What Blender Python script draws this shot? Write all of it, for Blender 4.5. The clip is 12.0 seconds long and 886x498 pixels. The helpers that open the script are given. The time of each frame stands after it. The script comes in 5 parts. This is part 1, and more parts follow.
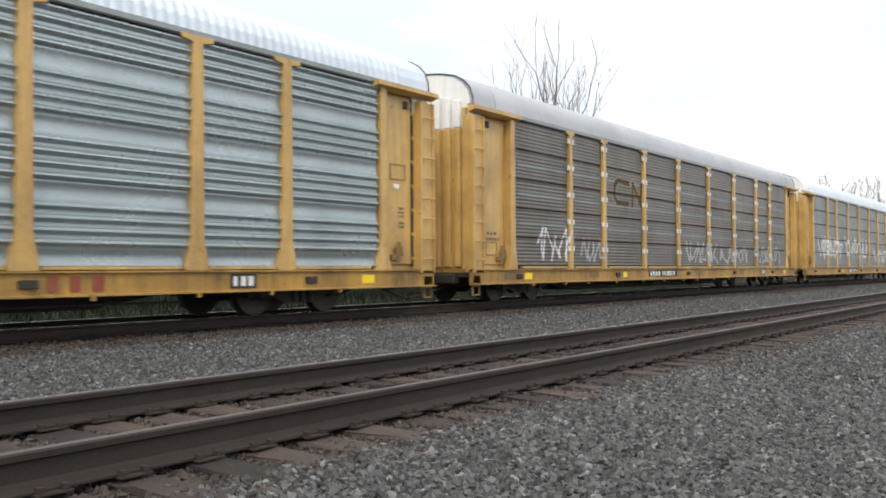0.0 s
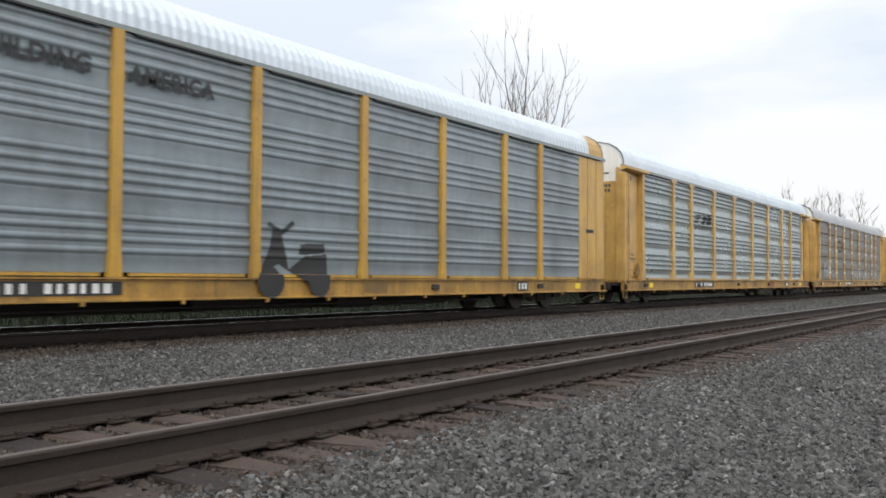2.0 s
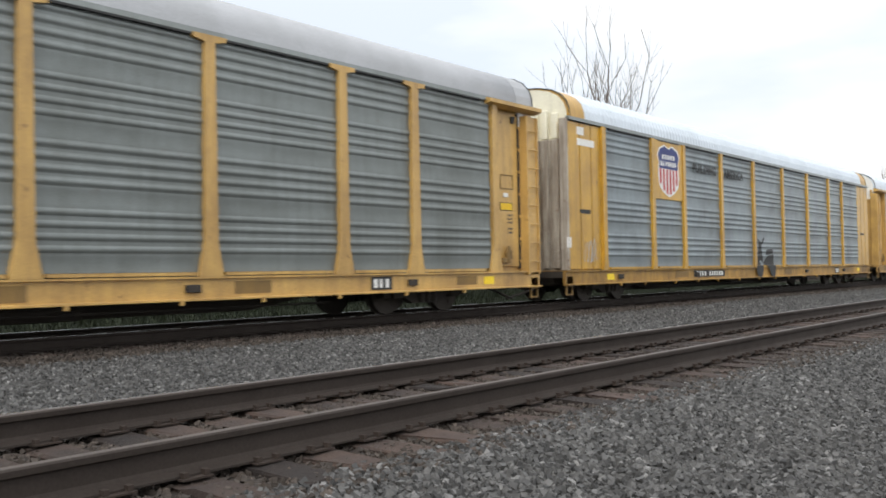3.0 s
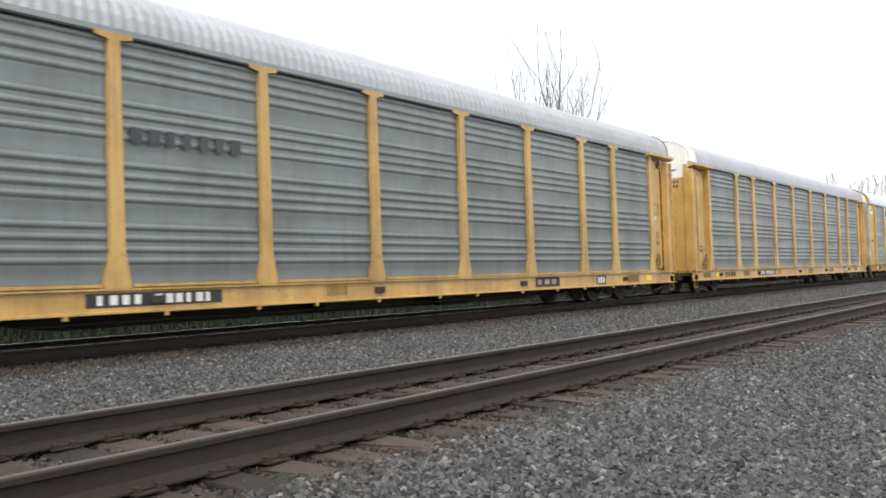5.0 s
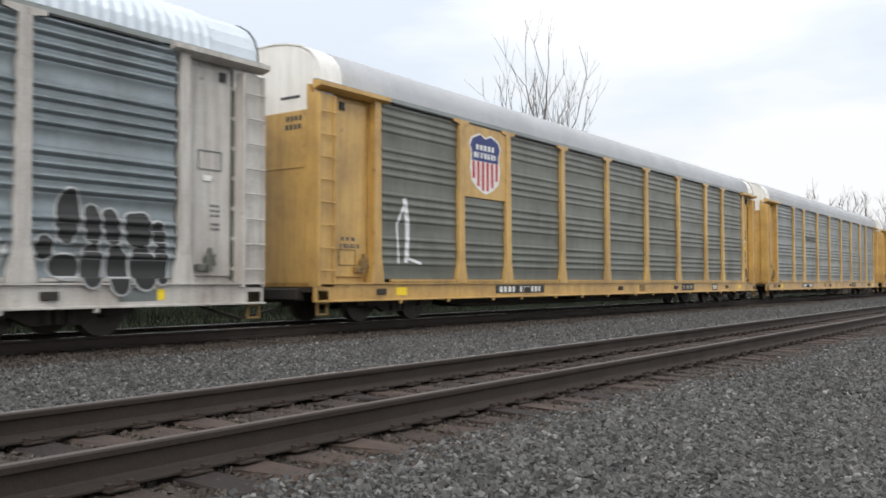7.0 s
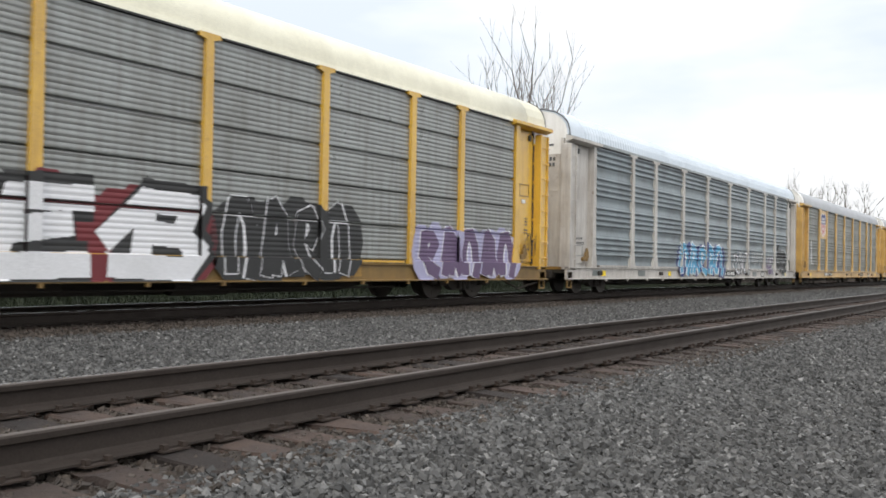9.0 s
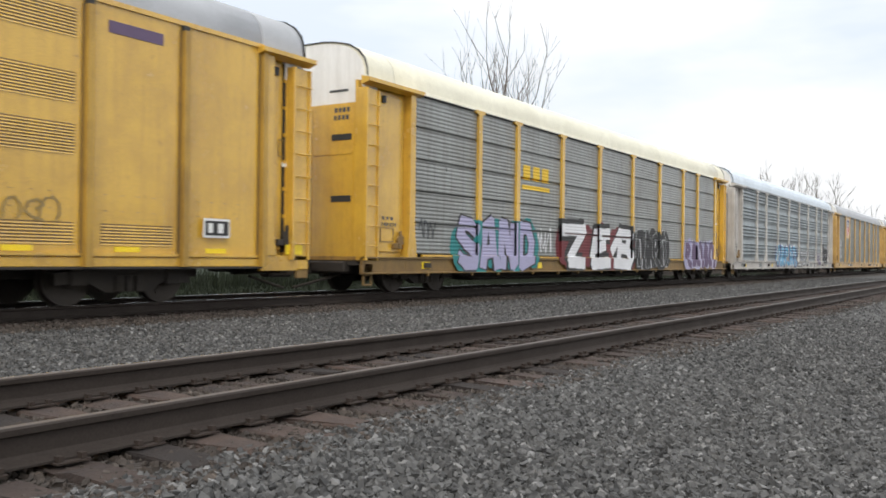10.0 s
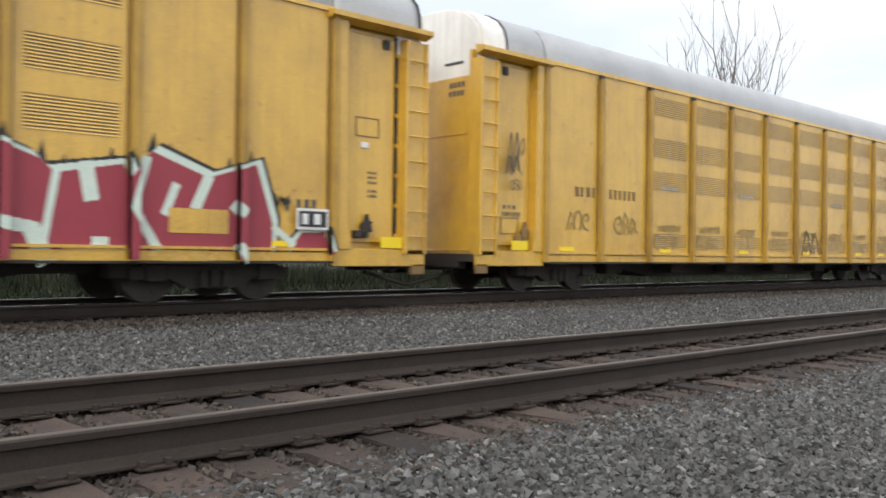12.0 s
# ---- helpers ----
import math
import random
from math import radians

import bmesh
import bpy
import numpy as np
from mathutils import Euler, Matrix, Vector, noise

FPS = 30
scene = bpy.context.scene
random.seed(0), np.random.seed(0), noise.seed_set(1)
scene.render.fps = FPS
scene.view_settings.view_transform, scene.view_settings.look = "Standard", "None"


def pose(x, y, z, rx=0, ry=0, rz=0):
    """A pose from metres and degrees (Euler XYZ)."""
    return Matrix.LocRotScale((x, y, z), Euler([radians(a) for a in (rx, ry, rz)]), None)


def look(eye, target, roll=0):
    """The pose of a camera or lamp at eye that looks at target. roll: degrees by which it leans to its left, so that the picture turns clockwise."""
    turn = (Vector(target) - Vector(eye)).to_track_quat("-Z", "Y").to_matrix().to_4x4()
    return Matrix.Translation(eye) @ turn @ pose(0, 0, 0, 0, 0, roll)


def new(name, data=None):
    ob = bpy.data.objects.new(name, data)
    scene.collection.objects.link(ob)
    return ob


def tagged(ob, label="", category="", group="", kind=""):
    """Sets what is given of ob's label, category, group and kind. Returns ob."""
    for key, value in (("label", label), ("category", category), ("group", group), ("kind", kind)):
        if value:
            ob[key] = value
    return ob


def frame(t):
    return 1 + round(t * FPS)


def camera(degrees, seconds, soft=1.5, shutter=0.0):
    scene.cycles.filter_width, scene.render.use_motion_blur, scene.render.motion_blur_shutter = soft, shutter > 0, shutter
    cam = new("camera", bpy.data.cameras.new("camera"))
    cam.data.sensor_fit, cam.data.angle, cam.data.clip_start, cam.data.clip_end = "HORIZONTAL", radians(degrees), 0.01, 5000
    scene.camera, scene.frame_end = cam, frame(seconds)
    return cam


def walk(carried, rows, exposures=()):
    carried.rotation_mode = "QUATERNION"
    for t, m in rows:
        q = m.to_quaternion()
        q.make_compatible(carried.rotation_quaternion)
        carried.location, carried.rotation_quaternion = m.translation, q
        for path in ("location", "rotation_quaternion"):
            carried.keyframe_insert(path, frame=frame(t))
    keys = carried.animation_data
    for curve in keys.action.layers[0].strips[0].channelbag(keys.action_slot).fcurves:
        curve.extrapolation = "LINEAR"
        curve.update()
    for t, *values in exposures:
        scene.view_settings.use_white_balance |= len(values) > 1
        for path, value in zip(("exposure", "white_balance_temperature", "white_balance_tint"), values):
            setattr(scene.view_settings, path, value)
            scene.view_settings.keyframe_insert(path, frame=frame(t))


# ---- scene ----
cam = camera(53.03, 12.0, soft=1.7, shutter=0.10)

# the place: x along the tracks, y away from the camera, z up from the rail tops
EYE = 0.784
NEAR_RAIL = 3.812            # near rail of the near track
GAUGE = 1.505                # rail centre to rail centre
FAR_RAIL = 12.03             # near rail of the train's track
SIDE = 11.31                 # near side of the train
HALF = 1.47
AXIS = SIDE + HALF
SPEED = 19.66                # the train, metres a second
START = -13.33               # coupling 0 at the start
PITCH = 28.4                 # coupling to coupling

TURNS = [
    (0.0, -53.73, 1.35, 0.31),
    (0.5, -52.18, 1.39, -0.32),
    (1.0, -54.72, 1.62, -0.22),
    (1.5, -55.37, 1.90, -0.08),
    (2.0, -55.82, 1.97, -0.24),
    (2.5, -55.74, 1.87, 0.18),
    (2.7, -52.70, 1.70, 0.46),
    (4.3, -47.52, 1.44, 1.69),
    (4.5, -50.29, 1.90, 2.60),
    (5.0, -53.18, 1.94, 1.85),
    (5.5, -54.65, 2.40, 1.41),
    (6.0, -56.30, 2.69, 1.01),
    (6.5, -57.32, 2.62, 0.40),
    (7.0, -54.40, 2.20, 0.12),
    (7.2, -53.36, 2.24, 0.20),
    (8.8, -54.82, 1.18, -1.05),
    (9.0, -55.58, 1.04, -1.00),
    (9.5, -56.57, 0.75, -0.65),
    (10.0, -57.14, 0.60, -0.68),
    (10.5, -57.28, 0.69, -0.46),
    (11.0, -54.33, 0.63, -0.28),
    (11.5, -48.08, 0.51, 0.29),
    (12.0, -43.04, 0.13, -0.82)
]
walk(cam, [(t, pose(0, 0, EYE, 90 + tilt, lean, yaw)) for t, yaw, tilt, lean in TURNS],
     exposures=[(0.0, -0.12), (1.0, -0.20), (2.5, -0.34), (2.7, -0.32), (4.3, 0.24), (4.5, 0.24), (5.0, 0.03), (5.5, -0.15), (6.0, -0.27), (6.5, -0.34), (7.2, -0.30), (8.8, -0.24), (10.4, -0.28), (11.0, -0.42), (11.5, -0.28), (12.0, -0.18)])

# ---- sky and sun ----
world = bpy.data.worlds.new("overcast_sky")
scene.world = world
world.use_nodes = True
wn, wl = world.node_tree.nodes, world.node_tree.links
wn.clear()
w_out = wn.new("ShaderNodeOutputWorld")
w_bg = wn.new("ShaderNodeBackground")
w_sky = wn.new("ShaderNodeTexSky")
w_sky.sky_type, w_sky.sun_disc = "NISHITA", False
w_sky.sun_elevation, w_sky.sun_rotation = radians(38), radians(242)
w_sky.air_density, w_sky.dust_density = 1.0, 0.8
w_gain = wn.new("ShaderNodeVectorMath")
w_gain.operation = "SCALE"
w_gain.inputs["Scale"].default_value = 0.15
w_co = wn.new("ShaderNodeTexCoord")
w_map = wn.new("ShaderNodeMapping")
w_map.inputs["Scale"].default_value = (1.0, 1.0, 3.5)
w_no = wn.new("ShaderNodeTexNoise")
w_no.inputs["Scale"].default_value, w_no.inputs["Detail"].default_value = 2.2, 5
w_ramp = wn.new("ShaderNodeValToRGB")
w_ramp.color_ramp.elements[0].position, w_ramp.color_ramp.elements[0].color = 0.38, (0.62, 0.62, 0.62, 1)
w_ramp.color_ramp.elements[1].position, w_ramp.color_ramp.elements[1].color = 0.56, (1, 1, 1, 1)
w_mix = wn.new("ShaderNodeMix")
w_mix.data_type = "RGBA"
w_mix.inputs["B"].default_value = (1.22, 1.24, 1.26, 1)
wl.new(w_co.outputs["Generated"], w_map.inputs["Vector"])
wl.new(w_map.outputs["Vector"], w_no.inputs["Vector"])
wl.new(w_no.outputs["Fac"], w_ramp.inputs["Fac"])
wl.new(w_sky.outputs["Color"], w_gain.inputs[0])
wl.new(w_gain.outputs["Vector"], w_mix.inputs["A"])
wl.new(w_ramp.outputs["Color"], w_mix.inputs["Factor"])
# an overcast sky is brightest overhead
w_up = wn.new("ShaderNodeSeparateXYZ")
w_rise = wn.new("ShaderNodeMapRange")
w_rise.inputs["From Min"].default_value, w_rise.inputs["From Max"].default_value = 0.15, 1.0
w_rise.inputs["To Min"].default_value, w_rise.inputs["To Max"].default_value = 1.0, 1.9
w_tone = wn.new("ShaderNodeVectorMath")
w_tone.operation = "SCALE"
wl.new(w_co.outputs["Generated"], w_up.inputs["Vector"])
wl.new(w_up.outputs["Z"], w_rise.inputs["Value"])
wl.new(w_rise.outputs["Result"], w_tone.inputs["Scale"])
wl.new(w_mix.outputs["Result"], w_tone.inputs[0])
wl.new(w_tone.outputs["Vector"], w_bg.inputs["Color"])
w_bg.inputs["Strength"].default_value = 1.0
wl.new(w_bg.outputs["Background"], w_out.inputs["Surface"])

sun = new("sun", bpy.data.lights.new("sun", "SUN"))
sun.data.energy, sun.data.angle, sun.data.color = 1.5, radians(25), (1.0, 0.95, 0.86)
sun.matrix_basis = look((0, 0, 30), (25, 13, 8))


# ---- materials ----
def socket(node, name, value):
    node.inputs[name].default_value = value


def surface(name, colour, dirt=(0.10, 0.085, 0.07), amount=0.4, rough=0.6, metal=0.0, grain=6.0, streak=0.0, bump=0.15, fine=60.0, vary=0.0, spots=0.0, rust=(0.12, 0.05, 0.025), gloss=0.5):
    """A weathered surface: large blotches of dirt, vertical streaks, fine grain, rust spots."""
    m = bpy.data.materials.new(name)
    m.use_nodes = True
    n, l = m.node_tree.nodes, m.node_tree.links
    bsdf = n["Principled BSDF"]
    co = n.new("ShaderNodeTexCoord")
    blot = n.new("ShaderNodeTexNoise")
    socket(blot, "Scale", grain / 6), socket(blot, "Detail", 7), socket(blot, "Roughness", 0.62)
    l.new(co.outputs["Object"], blot.inputs["Vector"])
    base = n.new("ShaderNodeMix")
    base.data_type = "RGBA"
    socket(base, "A", (*colour, 1)), socket(base, "B", (*dirt, 1))
    ramp = n.new("ShaderNodeMapRange")
    socket(ramp, "From Min", 0.42), socket(ramp, "From Max", 0.75), socket(ramp, "To Max", amount)
    l.new(blot.outputs["Fac"], ramp.inputs["Value"])
    l.new(ramp.outputs["Result"], base.inputs["Factor"])
    last = base.outputs["Result"]
    if streak:
        mp = n.new("ShaderNodeMapping")
        socket(mp, "Scale", (5.0, 5.0, 0.35))
        st = n.new("ShaderNodeTexNoise")
        socket(st, "Scale", 1.6), socket(st, "Detail", 6), socket(st, "Roughness", 0.6)
        sr = n.new("ShaderNodeMapRange")
        socket(sr, "From Min", 0.45), socket(sr, "From Max", 0.75), socket(sr, "To Max", streak)
        sm = n.new("ShaderNodeMix")
        sm.data_type = "RGBA"
        socket(sm, "B", (*dirt, 1))
        l.new(co.outputs["Object"], mp.inputs["Vector"])
        l.new(mp.outputs["Vector"], st.inputs["Vector"])
        l.new(st.outputs["Fac"], sr.inputs["Value"])
        l.new(sr.outputs["Result"], sm.inputs["Factor"])
        l.new(last, sm.inputs["A"])
        last = sm.outputs["Result"]
    if spots:
        sp = n.new("ShaderNodeTexNoise")
        socket(sp, "Scale", 5.0), socket(sp, "Detail", 8), socket(sp, "Roughness", 0.7)
        pr = n.new("ShaderNodeMapRange")
        socket(pr, "From Min", 0.62), socket(pr, "From Max", 0.72), socket(pr, "To Max", spots)
        pm = n.new("ShaderNodeMix")
        pm.data_type = "RGBA"
        socket(pm, "B", (*rust, 1))
        l.new(co.outputs["Object"], sp.inputs["Vector"])
        l.new(sp.outputs["Fac"], pr.inputs["Value"])
        l.new(pr.outputs["Result"], pm.inputs["Factor"])
        l.new(last, pm.inputs["A"])
        last = pm.outputs["Result"]
    gr = n.new("ShaderNodeTexNoise")
    socket(gr, "Scale", fine), socket(gr, "Detail", 3)
    l.new(co.outputs["Object"], gr.inputs["Vector"])
    hs = n.new("ShaderNodeHueSaturation")
    gm = n.new("ShaderNodeMapRange")
    socket(gm, "From Min", 0.3), socket(gm, "From Max", 0.7), socket(gm, "To Min", 0.86), socket(gm, "To Max", 1.14)
    l.new(gr.outputs["Fac"], gm.inputs["Value"])
    value = gm.outputs["Result"]
    if vary:
        info = n.new("ShaderNodeObjectInfo")
        vr = n.new("ShaderNodeMapRange")
        socket(vr, "To Min", 1 - vary), socket(vr, "To Max", 1 + vary)
        mul = n.new("ShaderNodeMath")
        mul.operation = "MULTIPLY"
        l.new(info.outputs["Random"], vr.inputs["Value"])
        l.new(vr.outputs["Result"], mul.inputs[0])
        l.new(value, mul.inputs[1])
        value = mul.outputs["Value"]
    l.new(value, hs.inputs["Value"])
    l.new(last, hs.inputs["Color"])
    l.new(hs.outputs["Color"], bsdf.inputs["Base Color"])
    rr = n.new("ShaderNodeMapRange")
    socket(rr, "To Min", max(0.05, rough - 0.12)), socket(rr, "To Max", min(1, rough + 0.15))
    l.new(blot.outputs["Fac"], rr.inputs["Value"])
    l.new(rr.outputs["Result"], bsdf.inputs["Roughness"])
    socket(bsdf, "Metallic", metal)
    socket(bsdf, "Specular IOR Level", gloss)
    if bump:
        bp = n.new("ShaderNodeBump")
        socket(bp, "Strength", bump), socket(bp, "Distance", 0.01)
        l.new(gr.outputs["Fac"], bp.inputs["Height"])
        l.new(bp.outputs["Normal"], bsdf.inputs["Normal"])
    return m


def island(name, dark, light, rough=0.85):
    """Stones: each one of its own grey."""
    m = bpy.data.materials.new(name)
    m.use_nodes = True
    n, l = m.node_tree.nodes, m.node_tree.links
    bsdf = n["Principled BSDF"]
    geo = n.new("ShaderNodeNewGeometry")
    ramp = n.new("ShaderNodeValToRGB")
    ramp.color_ramp.elements[0].color = (*dark, 1)
    ramp.color_ramp.elements[1].color = (*light, 1)
    mid = ramp.color_ramp.elements.new(0.93)
    mid.color = (*[a * 0.56 + b * 0.44 for a, b in zip(dark, light)], 1)
    co = n.new("ShaderNodeTexCoord")
    no = n.new("ShaderNodeTexNoise")
    socket(no, "Scale", 40.0), socket(no, "Detail", 4)
    add = n.new("ShaderNodeMix")
    add.data_type, add.blend_type = "RGBA", "OVERLAY"
    socket(add, "Factor", 0.5)
    l.new(geo.outputs["Random Per Island"], ramp.inputs["Fac"])
    l.new(co.outputs["Object"], no.inputs["Vector"])
    l.new(ramp.outputs["Color"], add.inputs["A"])
    l.new(no.outputs["Fac"], add.inputs["B"])
    l.new(add.outputs["Result"], bsdf.inputs["Base Color"])
    socket(bsdf, "Roughness", rough)
    return m


YELLOW = surface("buff_yellow_paint", (0.60, 0.375, 0.115), (0.20, 0.11, 0.045), 0.65, 0.34, streak=0.4, spots=0.9, gloss=0.6)
ORANGE = surface("orange_yellow_paint", (0.58, 0.325, 0.03), (0.22, 0.12, 0.035), 0.62, 0.32, streak=0.45, spots=0.8, gloss=0.8)
GOLD = surface("golden_yellow_paint", (0.69, 0.41, 0.05), (0.33, 0.18, 0.04), 0.55, 0.23, streak=0.3, spots=0.45, gloss=1.0)
# grime on steps and gear; painted shade behind the vent slats
GOLD_DARK = surface("grimy_and_shaded_yellow_paint", (0.24, 0.145, 0.042), (0.08, 0.055, 0.035), 0.5, 0.55, streak=0.4)
OCHRE = surface("ochre_sill_paint", (0.46, 0.26, 0.05), (0.08, 0.05, 0.03), 0.8, 0.5, streak=0.6, spots=0.9)
OCHRE_POST = surface("dull_yellow_post_paint", (0.50, 0.30, 0.05), (0.20, 0.115, 0.035), 0.7, 0.4, streak=0.5, spots=0.6)
PALE_FRAME = surface("dirty_white_paint", (0.56, 0.535, 0.50), (0.22, 0.18, 0.15), 0.6, 0.45, streak=0.6, spots=0.7)
WHITE = surface("chalky_white_paint", (0.84, 0.83, 0.80), (0.45, 0.42, 0.37), 0.3, 0.5, streak=0.35)
GRIME_WHITE = surface("grimy_white_paint", (0.46, 0.42, 0.36), (0.12, 0.08, 0.055), 0.85, 0.6, streak=0.85, spots=0.9)
CREAM = surface("cream_roof_paint", (0.80, 0.77, 0.62), (0.42, 0.38, 0.28), 0.3, 0.5, streak=0.15)
ZINC = surface("bright_galvanised_steel", (0.36, 0.41, 0.42), (0.22, 0.255, 0.26), 0.5, 0.28, metal=0.65, streak=0.12)
ZINC_GREY = surface("weathered_galvanised_steel", (0.20, 0.22, 0.214), (0.105, 0.112, 0.10), 0.6, 0.36, metal=0.4, streak=0.3, spots=0.2, gloss=0.6)
ZINC_BLUE = surface("patchy_galvanised_steel", (0.235, 0.275, 0.295), (0.15, 0.165, 0.165), 0.85, 0.36, metal=0.4, streak=0.35, gloss=0.6)
ZINC_DARK = surface("grimy_galvanised_steel", (0.152, 0.158, 0.136), (0.075, 0.076, 0.058), 0.65, 0.36, metal=0.35, streak=0.35, spots=0.2, gloss=0.6)
SOOT = surface("sooty_brown_steel", (0.135, 0.120, 0.102), (0.055, 0.047, 0.04), 0.6, 0.36, metal=0.2, streak=0.5, gloss=0.7)
FINE_GREY = surface("grey_ribbed_steel", (0.29, 0.30, 0.29), (0.13, 0.12, 0.10), 0.5, 0.31, metal=0.4, streak=0.55, spots=0.2, gloss=0.8)
ROOF_ZINC = surface("galvanised_roof_sheet", (0.64, 0.70, 0.76), (0.47, 0.52, 0.57), 0.5, 0.36, metal=0.3, streak=0.1)
ROOF_GREY = surface("grey_roof_sheet", (0.43, 0.44, 0.46), (0.30, 0.305, 0.31), 0.5, 0.5, metal=0.2, streak=0.1)
UNDER = surface("grimy_black_steel", (0.032, 0.027, 0.023), (0.06, 0.048, 0.036), 0.6, 0.8, grain=12)
WHEEL = surface("brown_wheel_steel", (0.06, 0.05, 0.042), (0.03, 0.025, 0.02), 0.5, 0.6, metal=0.4)
BELLOWS = surface("black_rubber_bellows", (0.045, 0.039, 0.038), (0.07, 0.06, 0.055), 0.4, 0.75)
RAIL = surface("rusty_rail_steel", (0.042, 0.033, 0.028), (0.025, 0.019, 0.016), 0.6, 0.75, metal=0.2, grain=14, streak=0, gloss=0.3)
RAIL_HEAD = surface("worn_rail_head_steel", (0.10, 0.082, 0.072), (0.06, 0.05, 0.044), 0.6, 0.55, metal=0.3, grain=10)
RAIL_SHINE = surface("polished_rail_head_steel", (0.55, 0.55, 0.55), (0.40, 0.39, 0.38), 0.5, 0.25, metal=0.8, grain=10)
TIE = surface("weathered_tie_timber", (0.050, 0.032, 0.024), (0.022, 0.017, 0.016), 0.8, 0.95, grain=22, vary=0.6, fine=70, bump=0.9)
PLATE_STEEL = surface("rusty_tie_plate_steel", (0.036, 0.024, 0.018), (0.022, 0.016, 0.013), 0.6, 0.9, grain=30)
# stencils and dark fittings; also paints the shadow gaps at eaves and doors
BLACK = surface("black_stencil_and_shadow_paint", (0.025, 0.025, 0.025), (0.06, 0.06, 0.06), 0.4, 0.6)
INK = surface("faded_black_paint", (0.05, 0.055, 0.06), (0.12, 0.12, 0.12), 0.6, 0.6)
PURE_WHITE = surface("white_stencil_paint", (0.78, 0.78, 0.76), (0.5, 0.48, 0.45), 0.3, 0.6)
NAVY = surface("navy_blue_emblem_paint", (0.025, 0.04, 0.17), (0.05, 0.06, 0.14), 0.4, 0.5)
RED = surface("red_emblem_paint", (0.50, 0.035, 0.04), (0.35, 0.06, 0.05), 0.4, 0.5)
ROSE = surface("crimson_spray_paint", (0.33, 0.045, 0.065), (0.22, 0.05, 0.06), 0.5, 0.55)
MINT = surface("pale_mint_spray_paint", (0.62, 0.72, 0.64), (0.45, 0.5, 0.45), 0.4, 0.55)
LILAC = surface("lilac_spray_paint", (0.40, 0.38, 0.55), (0.30, 0.30, 0.42), 0.5, 0.55)
TEAL = surface("teal_spray_paint", (0.02, 0.22, 0.22), (0.03, 0.14, 0.14), 0.5, 0.55)
SKYBLUE = surface("blue_spray_paint", (0.10, 0.36, 0.55), (0.08, 0.22, 0.35), 0.5, 0.55)
PLUM = surface("plum_spray_paint", (0.13, 0.085, 0.16), (0.10, 0.07, 0.12), 0.5, 0.55)
MAROON = surface("maroon_spray_paint", (0.16, 0.025, 0.03), (0.10, 0.02, 0.025), 0.5, 0.55)
SPRAY_WHITE = surface("white_spray_paint", (0.74, 0.74, 0.76), (0.55, 0.55, 0.55), 0.4, 0.55)
GHOST = surface("faint_grey_spray_paint", (0.48, 0.49, 0.49), (0.34, 0.35, 0.35), 0.6, 0.6)
REFLECT = surface("reflective_yellow_tape", (0.90, 0.66, 0.02), (0.7, 0.5, 0.05), 0.2, 0.35)
TEXT_RED = surface("faded_red_paint", (0.24, 0.05, 0.03), (0.34, 0.16, 0.07), 0.5, 0.6)
LEMON = surface("bright_yellow_paint", (0.78, 0.50, 0.02), (0.5, 0.33, 0.05), 0.3, 0.5)
BARK = surface("bare_grey_bark", (0.13, 0.11, 0.10), (0.06, 0.05, 0.045), 0.6, 0.9, grain=20)
TWIG = surface("bare_brown_twigs", (0.20, 0.17, 0.15), (0.12, 0.10, 0.09), 0.5, 0.9)
FADED = surface("faded_dark_spray_paint", (0.22, 0.155, 0.07), (0.40, 0.27, 0.07), 0.9, 0.5)
STONE = island("grey_ballast_stone", (0.030, 0.0295, 0.029), (0.245, 0.24, 0.232))
STONE_BROWN = island("dirty_brown_ballast_stone", (0.030, 0.023, 0.018), (0.125, 0.10, 0.082))


